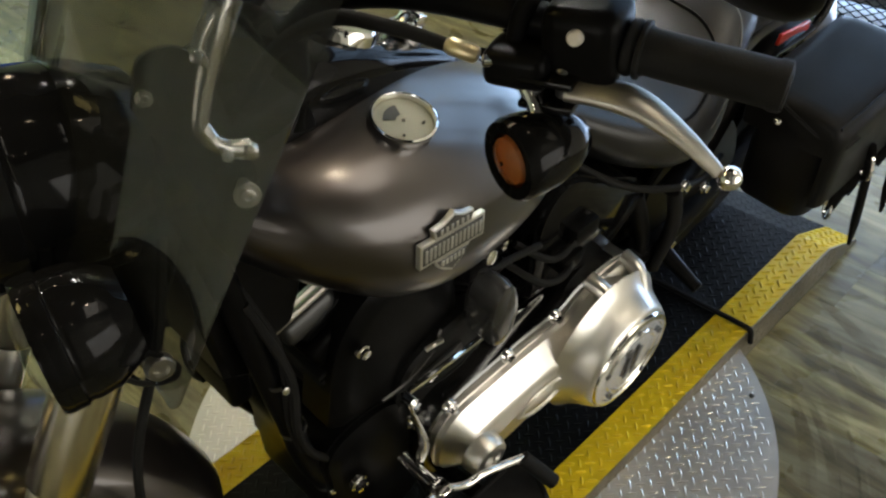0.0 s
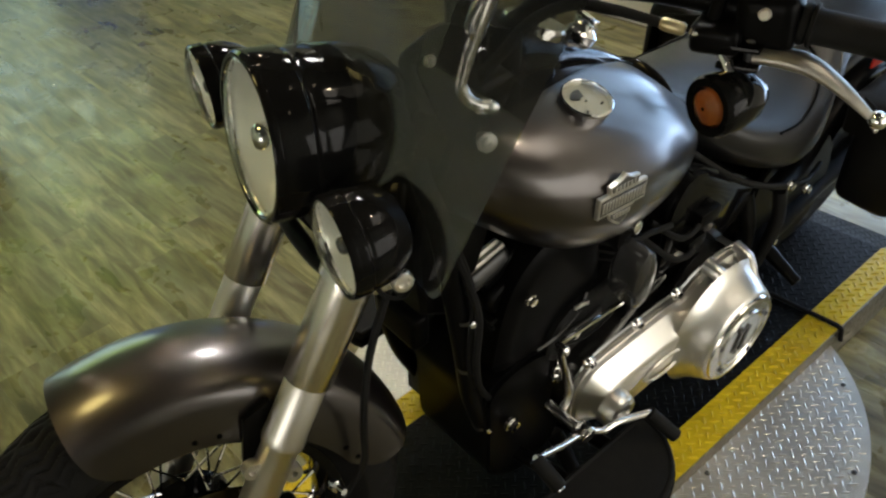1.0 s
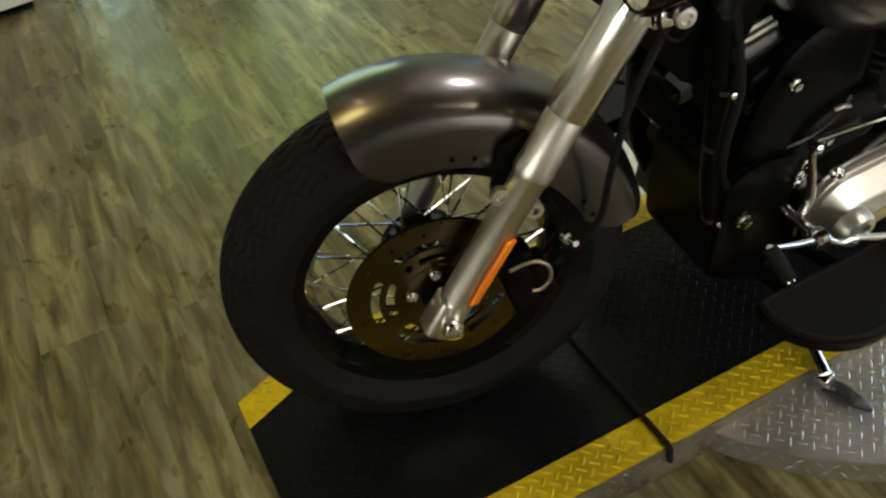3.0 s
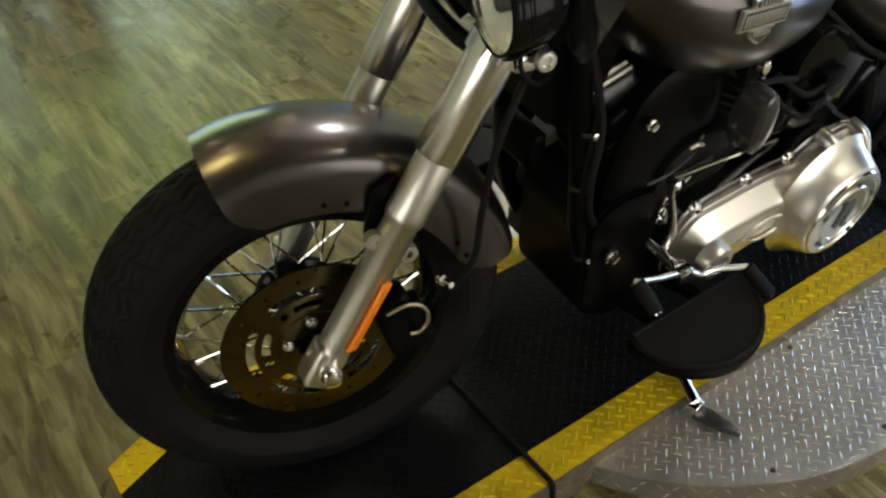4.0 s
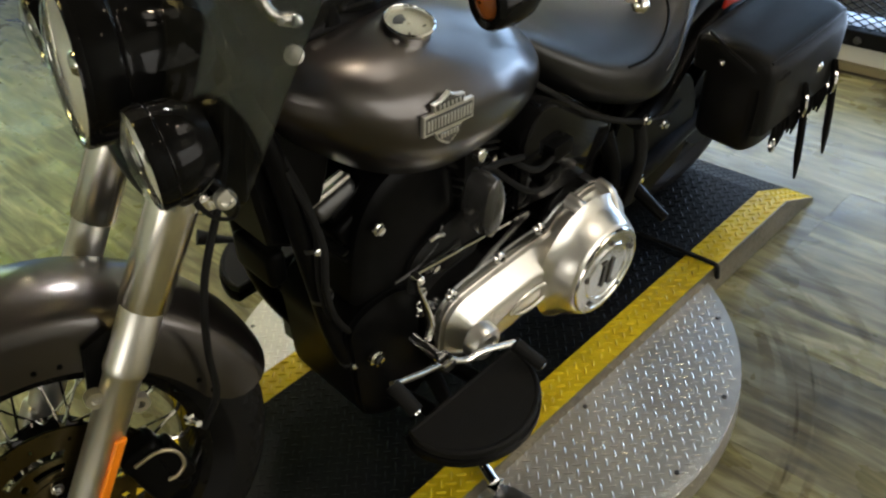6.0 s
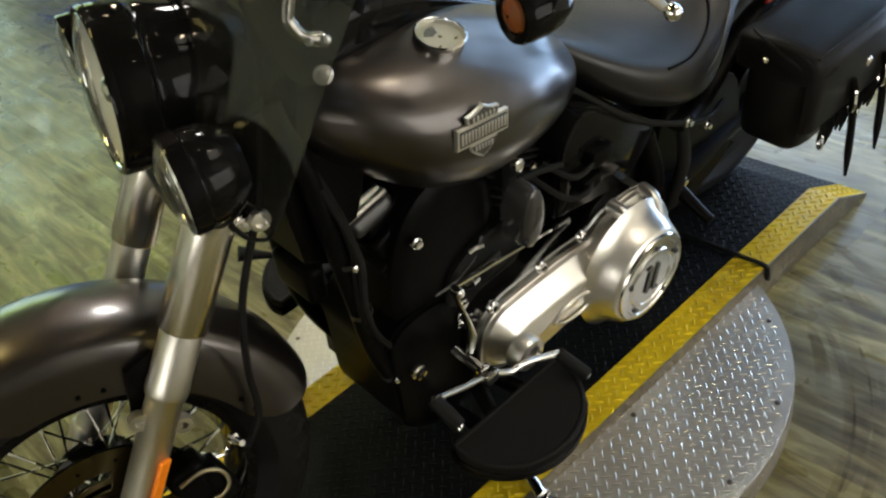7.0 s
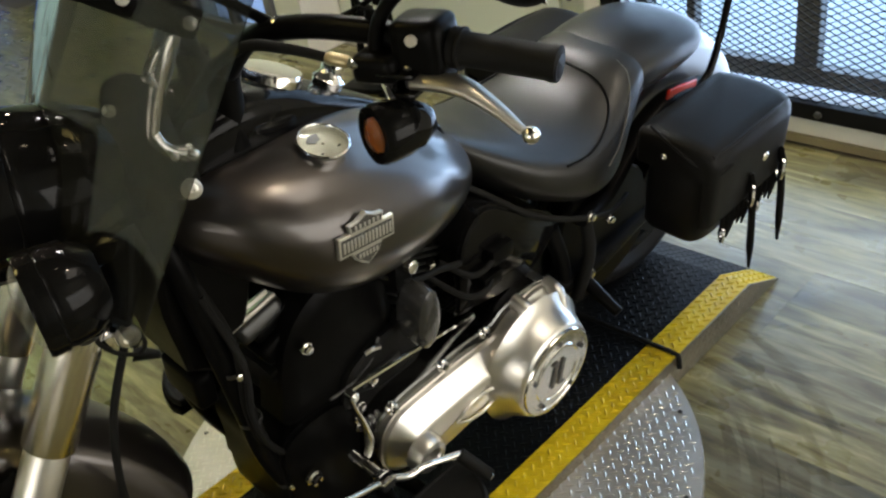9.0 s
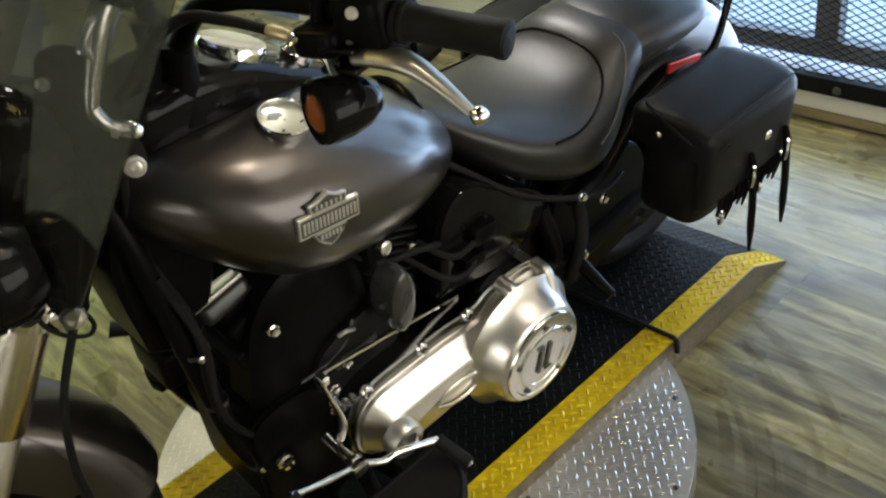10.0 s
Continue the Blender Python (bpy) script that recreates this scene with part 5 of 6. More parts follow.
# frame
for s in (-1, 1):
    part("downtube", tube([(0.415, s * 0.035, 0.86), (0.424, s * 0.075, 0.745), (0.446, s * 0.095, 0.53), (0.462, s * 0.10, 0.40), (0.50, s * 0.10, 0.28), (0.57, s * 0.095, 0.16), (0.70, s * 0.11, 0.135), (1.05, s * 0.125, 0.135), (1.15, s * 0.13, 0.20), (1.17, s * 0.14, 0.33), (1.13, s * 0.13, 0.47)], 0.0165, 14), SATIN, bike, "black frame tube")
    part("rear_brace", tube([(1.20, s * 0.16, 0.47), (1.205, s * 0.175, 0.38), (1.19, s * 0.165, 0.27)], 0.013, 12), RUBBER, bike, "black frame bracket")
# hoses and clips at the front of the frame
for y_, dz in ((-0.118, 0.0), (-0.105, 0.03)):
    part("hose", tube([(0.43, y_ + 0.03, 0.74 + dz), (0.452, y_, 0.62 + dz), (0.442, y_ - 0.01, 0.52), (0.47, y_, 0.42 - dz), (0.53, y_ - 0.004, 0.34 - dz)], 0.006, 8), RUBBER, bike, "thin black rubber hose")
for x_, y_, z_ in ((0.447, -0.097, 0.60), (0.452, -0.099, 0.49), (0.487, -0.101, 0.315)):
    part("hose_clip", ringed([(0.0168, -0.004), (0.0185, -0.004), (0.0185, 0.004), (0.0168, 0.004)], o=(x_, y_, z_), d=(0.12, -0.05, -1), seg=24), GREYPART, bike, "small grey metal clip")
    part("clip_screw", lathe([(0.0055, 0), (0.0055, 0.006), (0.003, 0.007)], o=(x_ - 0.004, y_ - 0.0185, z_), d=(-0.2, -1, 0.2), seg=12), CHROME, bike, "small chrome screw")
part("backbone", tube([(0.42, 0, 0.87), (0.6, 0, 0.80), (0.85, 0, 0.68), (1.1, 0, 0.52)], 0.03, 14), SATIN, bike, "black frame backbone")
# added plate that fills the gap at the frame neck with black
part("neck_gap_plate", prism(spline2([(0.40, 0.60), (0.47, 0.57), (0.53, 0.70), (0.52, 0.83), (0.44, 0.86), (0.39, 0.75)], 4), 0.055, -0.055, "y", [(0.008, -0.062)]), SATIN, bike, "black plate filling the frame neck")
part("steering_head", lathe([(0.032, -0.22), (0.034, -0.2), (0.03, -0.19), (0.03, 0.0), (0.034, 0.01), (0.034, 0.03)], o=(0.44, 0.0, 0.88), d=U, seg=28), SATIN, bike, "black steering head")
part("regulator", box((0.44, 0.04, 0.49), (0.035, 0.10, 0.07), None, 0.012, 3), SATIN, bike, "finned black regulator")
part("exhaust_header", tube([(0.60, 0.08, 0.50), (0.54, 0.14, 0.45), (0.53, 0.165, 0.33), (0.60, 0.18, 0.2), (0.95, 0.2, 0.17)], 0.024, 16), SATIN, bike, "black exhaust header")
part("shock", tube([(0.95, -0.06, 0.10), (1.18, -0.06, 0.11)], 0.028, 14, smooth=False), SATIN, bike)
part("axle_stub", tube([(1.215, -0.16, 0.30), (1.22, -0.235, 0.26)], [0.016, 0.012], 12, smooth=False), SATIN, bike, "black rear peg")
part("peg_tip", lathe([(0.012, 0), (0.012, 0.012), (0.008, 0.014)], o=(1.22, -0.235, 0.26), d=(0.05, -1, -0.4), seg=14), SATIN, bike)

# ---- primary drive cover ----
DERBY = mat("bright_satin_metal", (0.84, 0.83, 0.79), 0.2, 1, 0.05, 40, rvary=0.2)
PO = [(0.628, 0.285), (0.638, 0.335), (0.675, 0.366), (0.74, 0.372), (0.84, 0.372), (0.915, 0.368), (0.95, 0.388), (1.0, 0.402), (1.05, 0.403), (1.088, 0.384), (1.102, 0.345), (1.108, 0.30), (1.12, 0.25), (1.10, 0.185), (1.045, 0.15), (0.975, 0.155), (0.925, 0.185), (0.86, 0.203), (0.78, 0.198), (0.705, 0.20), (0.65, 0.225), (0.63, 0.255)]
prim = part("primary_cover", prism(spline2(PO, 4), -0.12, -0.165, "y", [(0.010, -0.168), (0.011, -0.177), (0.040, -0.2045), (0.045, -0.2085), (0.052, -0.2105)]), POLISH, bike, "polished aluminium primary cover", angle=35)
def flange_up(x):
    """How far the flange stands above the cover's edge."""
    return 0.020 * min(1.0, max(0.0, (1.03 - x) / 0.12))


# dark tone stands for the black engine reflected in polished metal
part("cover_flange", prism(spline2([(x - (0.008 if x < 0.66 else 0), z + (flange_up(x) if z > 0.30 else -0.004)) for x, z in PO], 4), -0.105, -0.164, "y", [(0.003, -0.167)]), mat("dark_reflecting_flange", (0.17, 0.17, 0.165), 0.2, 1, 0.1, 40), prim, "polished cover flange, toned dark as if reflecting the engine")
part("clutch_dome", lathe([(0.136, 0.0), (0.124, 0.010), (0.115, 0.022), (0.107, 0.038), (0.101, 0.050), (0.097, 0.056), (0.092, 0.058)], o=(0.992, -0.205, 0.276), d=(0, -1, 0), seg=64), POLISH, prim, "domed clutch housing")
der = part("derby_cover", lathe([(0.0935, 0), (0.0935, 0.006), (0.0915, 0.010), (0.086, 0.0115), (0.081, 0.0115), (0.079, 0.009), (0.064, 0.009), (0.062, 0.012), (0.058, 0.0125), (0.056, 0.010), (0.004, 0.010)], o=(0.992, -0.2575, 0.276), d=(0, -1, 0), seg=72), DERBY, prim, "round bright metal derby cover")
for p in ((0.985, 0.392), (1.072, 0.378)):
    q = Vector((p[0] - 0.992, 0, p[1] - 0.276)).normalized()
    part("cover_lug", tube([Vector((p[0], -0.165, p[1])) + q * 0.008, Vector((p[0], -0.198, p[1])) + q * 0.002, Vector((p[0], -0.230, p[1])) - q * 0.026], [0.0155, 0.0145, 0.008], 16, 4), POLISH, prim, "rounded polished lug")
for k in range(5):
    a = 2 * math.pi * k / 5 + 0.3
    part("cover_screw", lathe([(0.0055, 0), (0.0055, 0.003), (0.003, 0.003)], o=(0.992 + 0.072 * math.cos(a), -0.268, 0.276 + 0.072 * math.sin(a)), d=(0, -1, 0), seg=12), GREYPART, der)
part("cover_emblem", join(box((-0.011, 0, 0), (0.010, 0.002, 0.062), None, 0.001, 1), box((-0.019, 0, 0.026), (0.01, 0.002, 0.008), None, 0.001, 1), box((0.010, 0, 0), (0.010, 0.002, 0.062), None, 0.001, 1), box((0.019, 0, -0.027), (0.012, 0.002, 0.008), None, 0.001, 1)), BADGE_D, der, "two dark upright bars in the middle", m=Matrix.Translation((0.992, -0.270, 0.276)) @ pose(0, 0, 0, 0, 12, 0))
part("nose_cap", lathe([(0.036, 0.0), (0.035, 0.02), (0.031, 0.028), (0.02, 0.03), (0.018, 0.026), (0.010, 0.024)], o=(0.69, -0.208, 0.287), d=(0, -1, 0), seg=36), POLISH, prim, "round polished cap")
part("recess_rim", tube([(0.775, -0.214, 0.283), (0.81, -0.2145, 0.302), (0.86, -0.2145, 0.298), (0.885, -0.214, 0.278), (0.86, -0.2145, 0.258), (0.81, -0.2145, 0.262), (0.775, -0.214, 0.283)], 0.003, 8), POLISH, prim, "raised rim of an oval panel")
for x, z in ((0.668, 0.382), (0.79, 0.388), (0.9, 0.386)):
    part("cover_bolt", join(lathe([(0.013, 0), (0.012, 0.008), (0.009, 0.011)], o=(x, -0.163, z - 0.003), d=(0, -1, 0), seg=14), lathe([(0.0065, 0), (0.0065, 0.007), (0.003, 0.008)], o=(x, -0.174, z - 0.003), d=(0, -1, 0), seg=12)), CHROME, prim, "cover bolt boss")

# ---- shifter, floorboards, stand ----
sh = part("shift_lever", join(tube([(0.457, -0.246, 0.396), (0.52, -0.242, 0.362), (0.568, -0.238, 0.34)], 0.006, 10, smooth=False), tube([(0.594, -0.24, 0.33), (0.625, -0.247, 0.312), (0.655, -0.252, 0.312), (0.724, -0.266, 0.289)], 0.0065, 10, 4), box((0.581, -0.236, 0.335), (0.03, 0.03, 0.026), None, 0.006), tube([(0.581, -0.236, 0.335), (0.581, -0.16, 0.335)], 0.01, 10, smooth=False)), CHROME, bike, "chrome heel and toe shift lever")
for a, b in (((0.457, -0.246, 0.396), (0.463, -0.292, 0.366)), ((0.724, -0.266, 0.289), (0.748, -0.312, 0.248))):
    part("shift_peg", tube([a, b], 0.0125, 14, smooth=False), RUBBER, sh, "ribbed black rubber peg")
    part("peg_cap", lathe([(0.0075, 0), (0.0075, 0.004), (0.004, 0.006)], o=b, d=(0.1, -1, -0.5), seg=12), CHROME, sh)
arm = part("shift_arm", tube([(0.592, -0.163, 0.474), (0.593, -0.166, 0.450), (0.603, -0.173, 0.400), (0.606, -0.178, 0.365), (0.594, -0.182, 0.338)], [0.0065, 0.0075, 0.009, 0.0115, 0.008], 14, flat=0.45), DERBY, bike, "flat bright metal shift arm")
part("shift_rod", tube([(0.592, -0.155, 0.472), (0.70, -0.145, 0.445), (0.915, -0.125, 0.39)], 0.005, 8), CHROME, arm, "thin chrome shift rod")
part("rod_end", lathe([(0.009, 0), (0.009, 0.016), (0.005, 0.02)], o=(0.592, -0.158, 0.472), d=(0, -1, 0), seg=12), CHROME, arm)


def floorboard(s, label):
    pts = [(0.487, s * 0.235), (0.748, s * 0.235)] + [(0.6175 + 0.1375 * math.cos(t), s * (0.255 + 0.125 * math.sin(t))) for t in np.linspace(0, math.pi, 22)]
    fb = part("floorboard", prism(pts, 0.206, 0.220, "z", [(0.003, 0.223)]), SATIN, bike, label)
    part("rubber_pad", prism([(0.6175 + (x - 0.6175) * 0.96, s * 0.30 + (y - s * 0.30) * 0.955) for x, y in pts], 0.2235, 0.236, "z", [(0.003, 0.239), (0.007, 0.239), (0.009, 0.2372)]), RUBBER, fb, "black rubber pad")
    part("board_bracket", tube([(0.55, s * 0.12, 0.19), (0.56, s * 0.20, 0.205), (0.56, s * 0.27, 0.212)], 0.014, 10), SATIN, fb, "black mounting bracket")
    part("board_bracket", tube([(0.67, s * 0.12, 0.17), (0.67, s * 0.20, 0.20), (0.67, s * 0.27, 0.212)], 0.014, 10), SATIN, fb)


floorboard(-1, "black half moon floorboard")
floorboard(1, "black half moon floorboard on the far side")
stand = part("side_stand", tube([(0.638, -0.225, 0.078), (0.630, -0.255, 0.070), (0.618, -0.295, 0.061), (0.606, -0.335, 0.055)], [0.0125, 0.012, 0.0115, 0.0125], 12), CHROME, bike, "chrome side stand")
part("stand_pivot", tube([(0.67, -0.11, 0.125), (0.638, -0.225, 0.078)], [0.018, 0.0135], 12, smooth=False), SATIN, stand, "black stand pivot")
part("stand_knuckle", box((0, 0, 0), (0.034, 0.022, 0.02), None, 0.006, 2), CHROME, stand, "chrome hinge knuckle", m=Matrix.Translation((0.606, -0.338, 0.05)) @ pose(0, 0, 0, 0, 0, 12))
part("stand_foot", prism([(-0.015, -0.006), (0.015, -0.006), (0.018, -0.03), (0.013, -0.065), (0.004, -0.09), (0.0, -0.093), (-0.004, -0.09), (-0.013, -0.065), (-0.018, -0.03)], -0.004, 0.003, "z", [(0.003, 0.005)]), GREYPART, stand, "flat pointed dark steel foot", m=Matrix.Translation((0.605, -0.338, 0.038)) @ pose(0, 0, 0, -9, 0, 14))
part("brake_pedal", tube([(0.62, 0.2, 0.30), (0.5, 0.24, 0.36), (0.45, 0.27, 0.38)], [0.008, 0.008, 0.02], 10, flat=0.6), RUBBER, bike, "black brake pedal")

# ---- windows, doors and things of the room ----
def backdrop_mat(name, stops, strength):
    """Plain distance: colour by height alone."""
    m = bpy.data.materials.new(name)
    m.use_nodes = True
    nt = m.node_tree
    b_ = nt.nodes["Principled BSDF"]
    g = nt.nodes.new("ShaderNodeNewGeometry")
    s = nt.nodes.new("ShaderNodeSeparateXYZ")
    mr = nt.nodes.new("ShaderNodeMapRange")
    mr.inputs["From Max"].default_value = 5.0
    r = nt.nodes.new("ShaderNodeValToRGB")
    e = r.color_ramp.elements
    e[0].position, e[0].color = stops[0][0] / 5, (*stops[0][1], 1)
    e[1].position, e[1].color = stops[-1][0] / 5, (*stops[-1][1], 1)
    for z, c_ in stops[1:-1]:
        k = e.new(z / 5)
        k.color = (*c_, 1)
    nt.links.new(g.outputs["Position"], s.inputs[0])
    nt.links.new(s.outputs["Z"], mr.inputs[0])
    nt.links.new(mr.outputs[0], r.inputs[0])
    nt.links.new(r.outputs[0], b_.inputs["Emission Color"])
    b_.inputs["Emission Strength"].default_value = strength
    b_.inputs["Base Color"].default_value = (0, 0, 0, 1)
    return m


# east glow is dimmed higher up to weaken its reflection in the tank
EASTSKY = backdrop_mat("outside_east", [(0.0, (0.22, 0.33, 0.58)), (0.12, (0.30, 0.46, 0.80)), (0.3, (0.42, 0.62, 0.98)), (0.75, (0.42, 0.62, 0.98)), (1.15, (0.26, 0.37, 0.56)), (5.0, (0.22, 0.32, 0.49))], 8.0)
NORTHVIEW = backdrop_mat("outside_north", [(0.0, (0.12, 0.17, 0.17)), (1.3, (0.23, 0.32, 0.30)), (2.5, (0.48, 0.63, 0.60)), (3.1, (0.38, 0.52, 0.14)), (4.4, (0.34, 0.48, 0.08)), (5.0, (0.34, 0.48, 0.10))], 6.0)
tagged(part("backdrop", box((WX + 1.6, -0.9, 1.6), (0.05, 5.5, 4.0), None, 0), EASTSKY, smooth=False), "bright hazy daylight outside the window, dimmed higher up for reflections", "sky", kind="structure")
tagged(part("backdrop_2", box((0.6, 7.8, 3.0), (10.0, 0.05, 6.4), None, 0), NORTHVIEW, smooth=False), "green trees under a pale blue sky outside", "distance", kind="structure")
# glowing view behind the two added, unseen windows
FILLVIEW = backdrop_mat("outside_fill_glow", [(0.0, (0.30, 0.31, 0.30)), (1.0, (0.46, 0.48, 0.46)), (1.5, (0.80, 0.86, 0.90)), (5.0, (0.85, 0.93, 1.0))], 1.2)
tagged(part("backdrop_3", box((-4.6, -0.6, 1.6), (0.05, 7.5, 4.0), None, 0), FILLVIEW, smooth=False), "pale glow outside the added, unseen west window", "distance", kind="structure")
tagged(part("backdrop_4", box((1.7, -4.6, 1.6), (7.0, 0.05, 4.0), None, 0), FILLVIEW, smooth=False), "pale glow outside the added, unseen south window", "distance", kind="structure")
CONC = mat("pale_concrete", (0.58, 0.60, 0.62), 0.8, 0, 0.15, 6, 0.2, 120)
tagged(part("pavement", box((4.2, -0.9, -0.10), (3.0, 6.0, 0.10), None, 0.004), CONC, smooth=False), "pale concrete paving outside the window", "pavement", kind="structure")
FRAMEM = mat("grey_brown_window_frame", (0.16, 0.15, 0.14), 0.45, 0.2, 0.2, 30)
# north wall with its wide window
wall_piece("wall_north", (-1.925, FY + 0.08, 1.6), (3.35, 0.16, 3.3), CREAM, label="pale green painted wall")
wall_piece("wall_north_2", (3.4, FY + 0.08, 1.6), (2.4, 0.16, 3.3), CREAM, label="pale green painted wall")
wall_piece("wall_north_3", (0.85, FY + 0.08, 0.06), (2.7, 0.16, 0.14), WHITE, label="white sill wall under the window")
wall_piece("wall_north_4", (0.85, FY + 0.08, 3.22), (2.7, 0.16, 0.12), CREAM, label="pale green wall over the window")


def window(name, m, w, h, posts, label):
    """A framed window in its own plane: x across, z up from the sill."""
    wd = thing(name, label, "window", m, kind="structure")
    for a in (0.0, w):
        part("window_frame", box((a, 0, h / 2), (0.05, 0.06, h), None, 0.004), FRAMEM, wd, smooth=False)
    for z in (0.0, h):
        part("window_frame", box((w / 2, 0, z), (w + 0.05, 0.055, 0.06), None, 0.004), FRAMEM, wd, smooth=False)
    for a, t in posts:
        part("mullion", box((a, 0, h / 2), (t, 0.05, h - 0.06), None, 0.004), FRAMEM, wd, smooth=False)
    xs = [0.0] + [a for a, _ in posts] + [w]
    for a, b_ in zip(xs, xs[1:]):
        o = part("pane", box(((a + b_) / 2, 0.0, h / 2), (b_ - a - 0.03, 0.005, h - 0.05), None, 0), GLASS, wd, smooth=False)
        o.visible_shadow = False
    return wd


window("window_1", pose(WX + 0.13, 0.62, 0.17, 0, 0, -90), 1.5, 2.2, [(0.19, 0.03), (0.60, 0.075), (1.2, 0.06)], "grey brown window frame behind a steel mesh guard")
window("window_2", pose(-0.22, FY + 0.06, 0.15), 2.38, 2.98, [(0.79, 0.05), (1.58, 0.05)], "wide grey framed window with a view of trees")

# unseen west window, added to brighten the lamps and the fork
window("added_window_west", pose(-3.10, -0.65, 0.48, 0, 0, -90), 2.05, 1.3, [(1.02, 0.05)], "grey framed west window, unseen, added for light")

# unseen south window, added as soft light on the tank and primary cover
window("added_window_south", pose(0.2, -3.0, 0.28), 3.0, 1.44, [(1.0, 0.05), (2.0, 0.05)], "wide grey framed south window, unseen, added for light")

# steel mesh guard before the east window
grd = thing("mesh_guard", "black steel frame with diamond expanded mesh, fixed before the window", "security grille", pose(WX - 0.03, 0.66, 0.085))
part("guard_rail", box((0, -0.78, 0.043), (0.035, 1.62, 0.052), None, 0.004), MESHM, grd, "flat black bottom rail", smooth=False)
part("guard_post", box((0, 0.0, 1.1), (0.035, 0.06, 2.2), None, 0.004), MESHM, grd, "flat black upright", smooth=False)
part("guard_rail", box((0, -0.78, 2.2), (0.035, 1.62, 0.06), None, 0.004), MESHM, grd, smooth=False)
part("guard_post", box((0, -1.56, 1.1), (0.035, 0.06, 2.2), None, 0.004), MESHM, grd, smooth=False)
bo = part("guard_bolt", lathe([(0.012, 0), (0.012, 0.006), (0.006, 0.009)], o=(-0.018, -0.76, 0.040), d=(-1, 0, 0), seg=14), GREYPART, grd, "round bolt head")
for y in (-0.35, -1.2):
    again(bo, grd, pose(0, y + 0.76, 0))
verts, faces = [], []
CW, CH, TH = 0.042, 0.022, 0.0014
for i in range(int(1.5 / CW)):
    for j in range(int(1.5 / CH)):
        y, z = -0.03 - i * CW, 0.07 + j * CH
        for s in (1, -1):
            p, q = Vector((0, y, z + (0 if s > 0 else CH))), Vector((0, y - CW, z + (CH if s > 0 else 0)))
            d_ = (q - p).normalized()
            nrm = Vector((0, -d_.z, d_.y)) * TH
            b0 = len(verts)
            for pt in (p, q):
                for off in (nrm + Vector((-TH, 0, 0)), nrm + Vector((TH, 0, 0)), -nrm + Vector((TH, 0, 0)), -nrm + Vector((-TH, 0, 0))):
                    verts.append(tuple(pt + off))
            faces += [(b0 + k, b0 + (k + 1) % 4, b0 + 4 + (k + 1) % 4, b0 + 4 + k) for k in range(4)]
me = bpy.data.meshes.new("tmp")
me.from_pydata(verts, [], faces)
bm = bmesh.new()
bm.from_mesh(me)
tagged(part("mesh", bm, MESHM, grd, "fine diamond mesh", smooth=False), kind="stuff")
tagged(part("baseboard", box((WX - 0.008, -0.75, 0.014), (0.016, 2.9, 0.028), None, 0.003), BEIGE, smooth=False), "beige floor trim along the wall", "baseboard", kind="structure")
tagged(part("baseboard_2", box((WX - 0.008, 1.49, 0.05), (0.016, 1.44, 0.1), None, 0.003), WHITE, smooth=False), "white baseboard along the wall", "baseboard", kind="structure")
tagged(part("trim", box((WX - 0.015, 0.73, 1.6), (0.05, 0.07, 3.2), None, 0.004), WHITE, smooth=False), "white corner post beside the mesh guard", "post", kind="structure")
tagged(part("trim_2", box((WX - 0.10, 2.31, 1.6), (0.24, 0.20, 3.2), None, 0.006), WHITE, smooth=False), "white painted pillar", "pillar", kind="structure")
dr = thing("door_1", "pale green flush panel door with a dark pull handle", "door", pose(WX - 0.012, 1.53, 0.1), kind="structure")
part("door_panel", box((0, 0, 0.16), (0.02, 1.28, 0.325), None, 0.003), CREAM, dr, smooth=False)
part("door_panel", box((0, 0, 1.0), (0.02, 1.28, 1.345), None, 0.003), CREAM, dr, smooth=False)
part("door_handle", join(box((-0.025, -0.71, 0.33), (0.03, 0.05, 0.11), pose(0, 0, 0, 25, 0, 0), 0.01, 2), box((-0.01, -0.68, 0.33), (0.01, 0.12, 0.012), None, 0.003)), GREYPART, dr, "dark grey pull handle")
window("window_3", pose(WX - 0.20, 3.18, 0.06, 0, 0, -90), 0.72, 2.1, [(0.37, 0.035)], "dark framed glass panel with daylight behind")
wall_piece("wall_east_4", (WX - 0.14, 2.83, 2.76), (0.16, 0.84, 1.1), CREAM, label="pale green wall over the glass panel")
wall_piece("wall_east_5", (WX - 0.14, 4.43, 1.6), (0.16, 2.44, 3.3), CREAM, label="pale green painted wall beyond the glass panel")
BLUEDAY = backdrop_mat("outside_blue", [(0.0, (0.20, 0.30, 0.55)), (0.3, (0.30, 0.46, 0.90)), (5.0, (0.42, 0.60, 1.0))], 1.3)
tagged(part("backdrop_3", box((WX + 0.0, 3.35, 1.2), (0.03, 1.7, 2.6), None, 0), BLUEDAY, smooth=False), "blue daylight outside the glass panel", "sky", kind="structure")
# a lit blue display panel by the far wall
lp = thing("display_panel", "lit blue display panel with a white border on the floor", "display", pose(1.93, FY - 0.12, 0, 0, 0, 0))
part("panel_body", box((0, 0.03, 0.66), (0.62, 0.05, 1.30), None, 0.006), SATIN, lp, "dark panel casing", smooth=False)
part("panel_face", box((0, 0.0, 0.67), (0.54, 0.006, 1.20), None, 0.001, 1), glow("lit_blue_panel", (0.05, 0.16, 0.62), 0.6), lp, "glowing blue face", smooth=False)
for x in (-0.28, 0.28):
    part("panel_border", box((x, -0.001, 0.67), (0.02, 0.008, 1.25), None, 0.001, 1), WHITE, lp, "white border strip", smooth=False)
for z in (0.055, 1.285):
    part("panel_border", box((0, -0.001, z), (0.54, 0.008, 0.02), None, 0.001, 1), WHITE, lp, smooth=False)
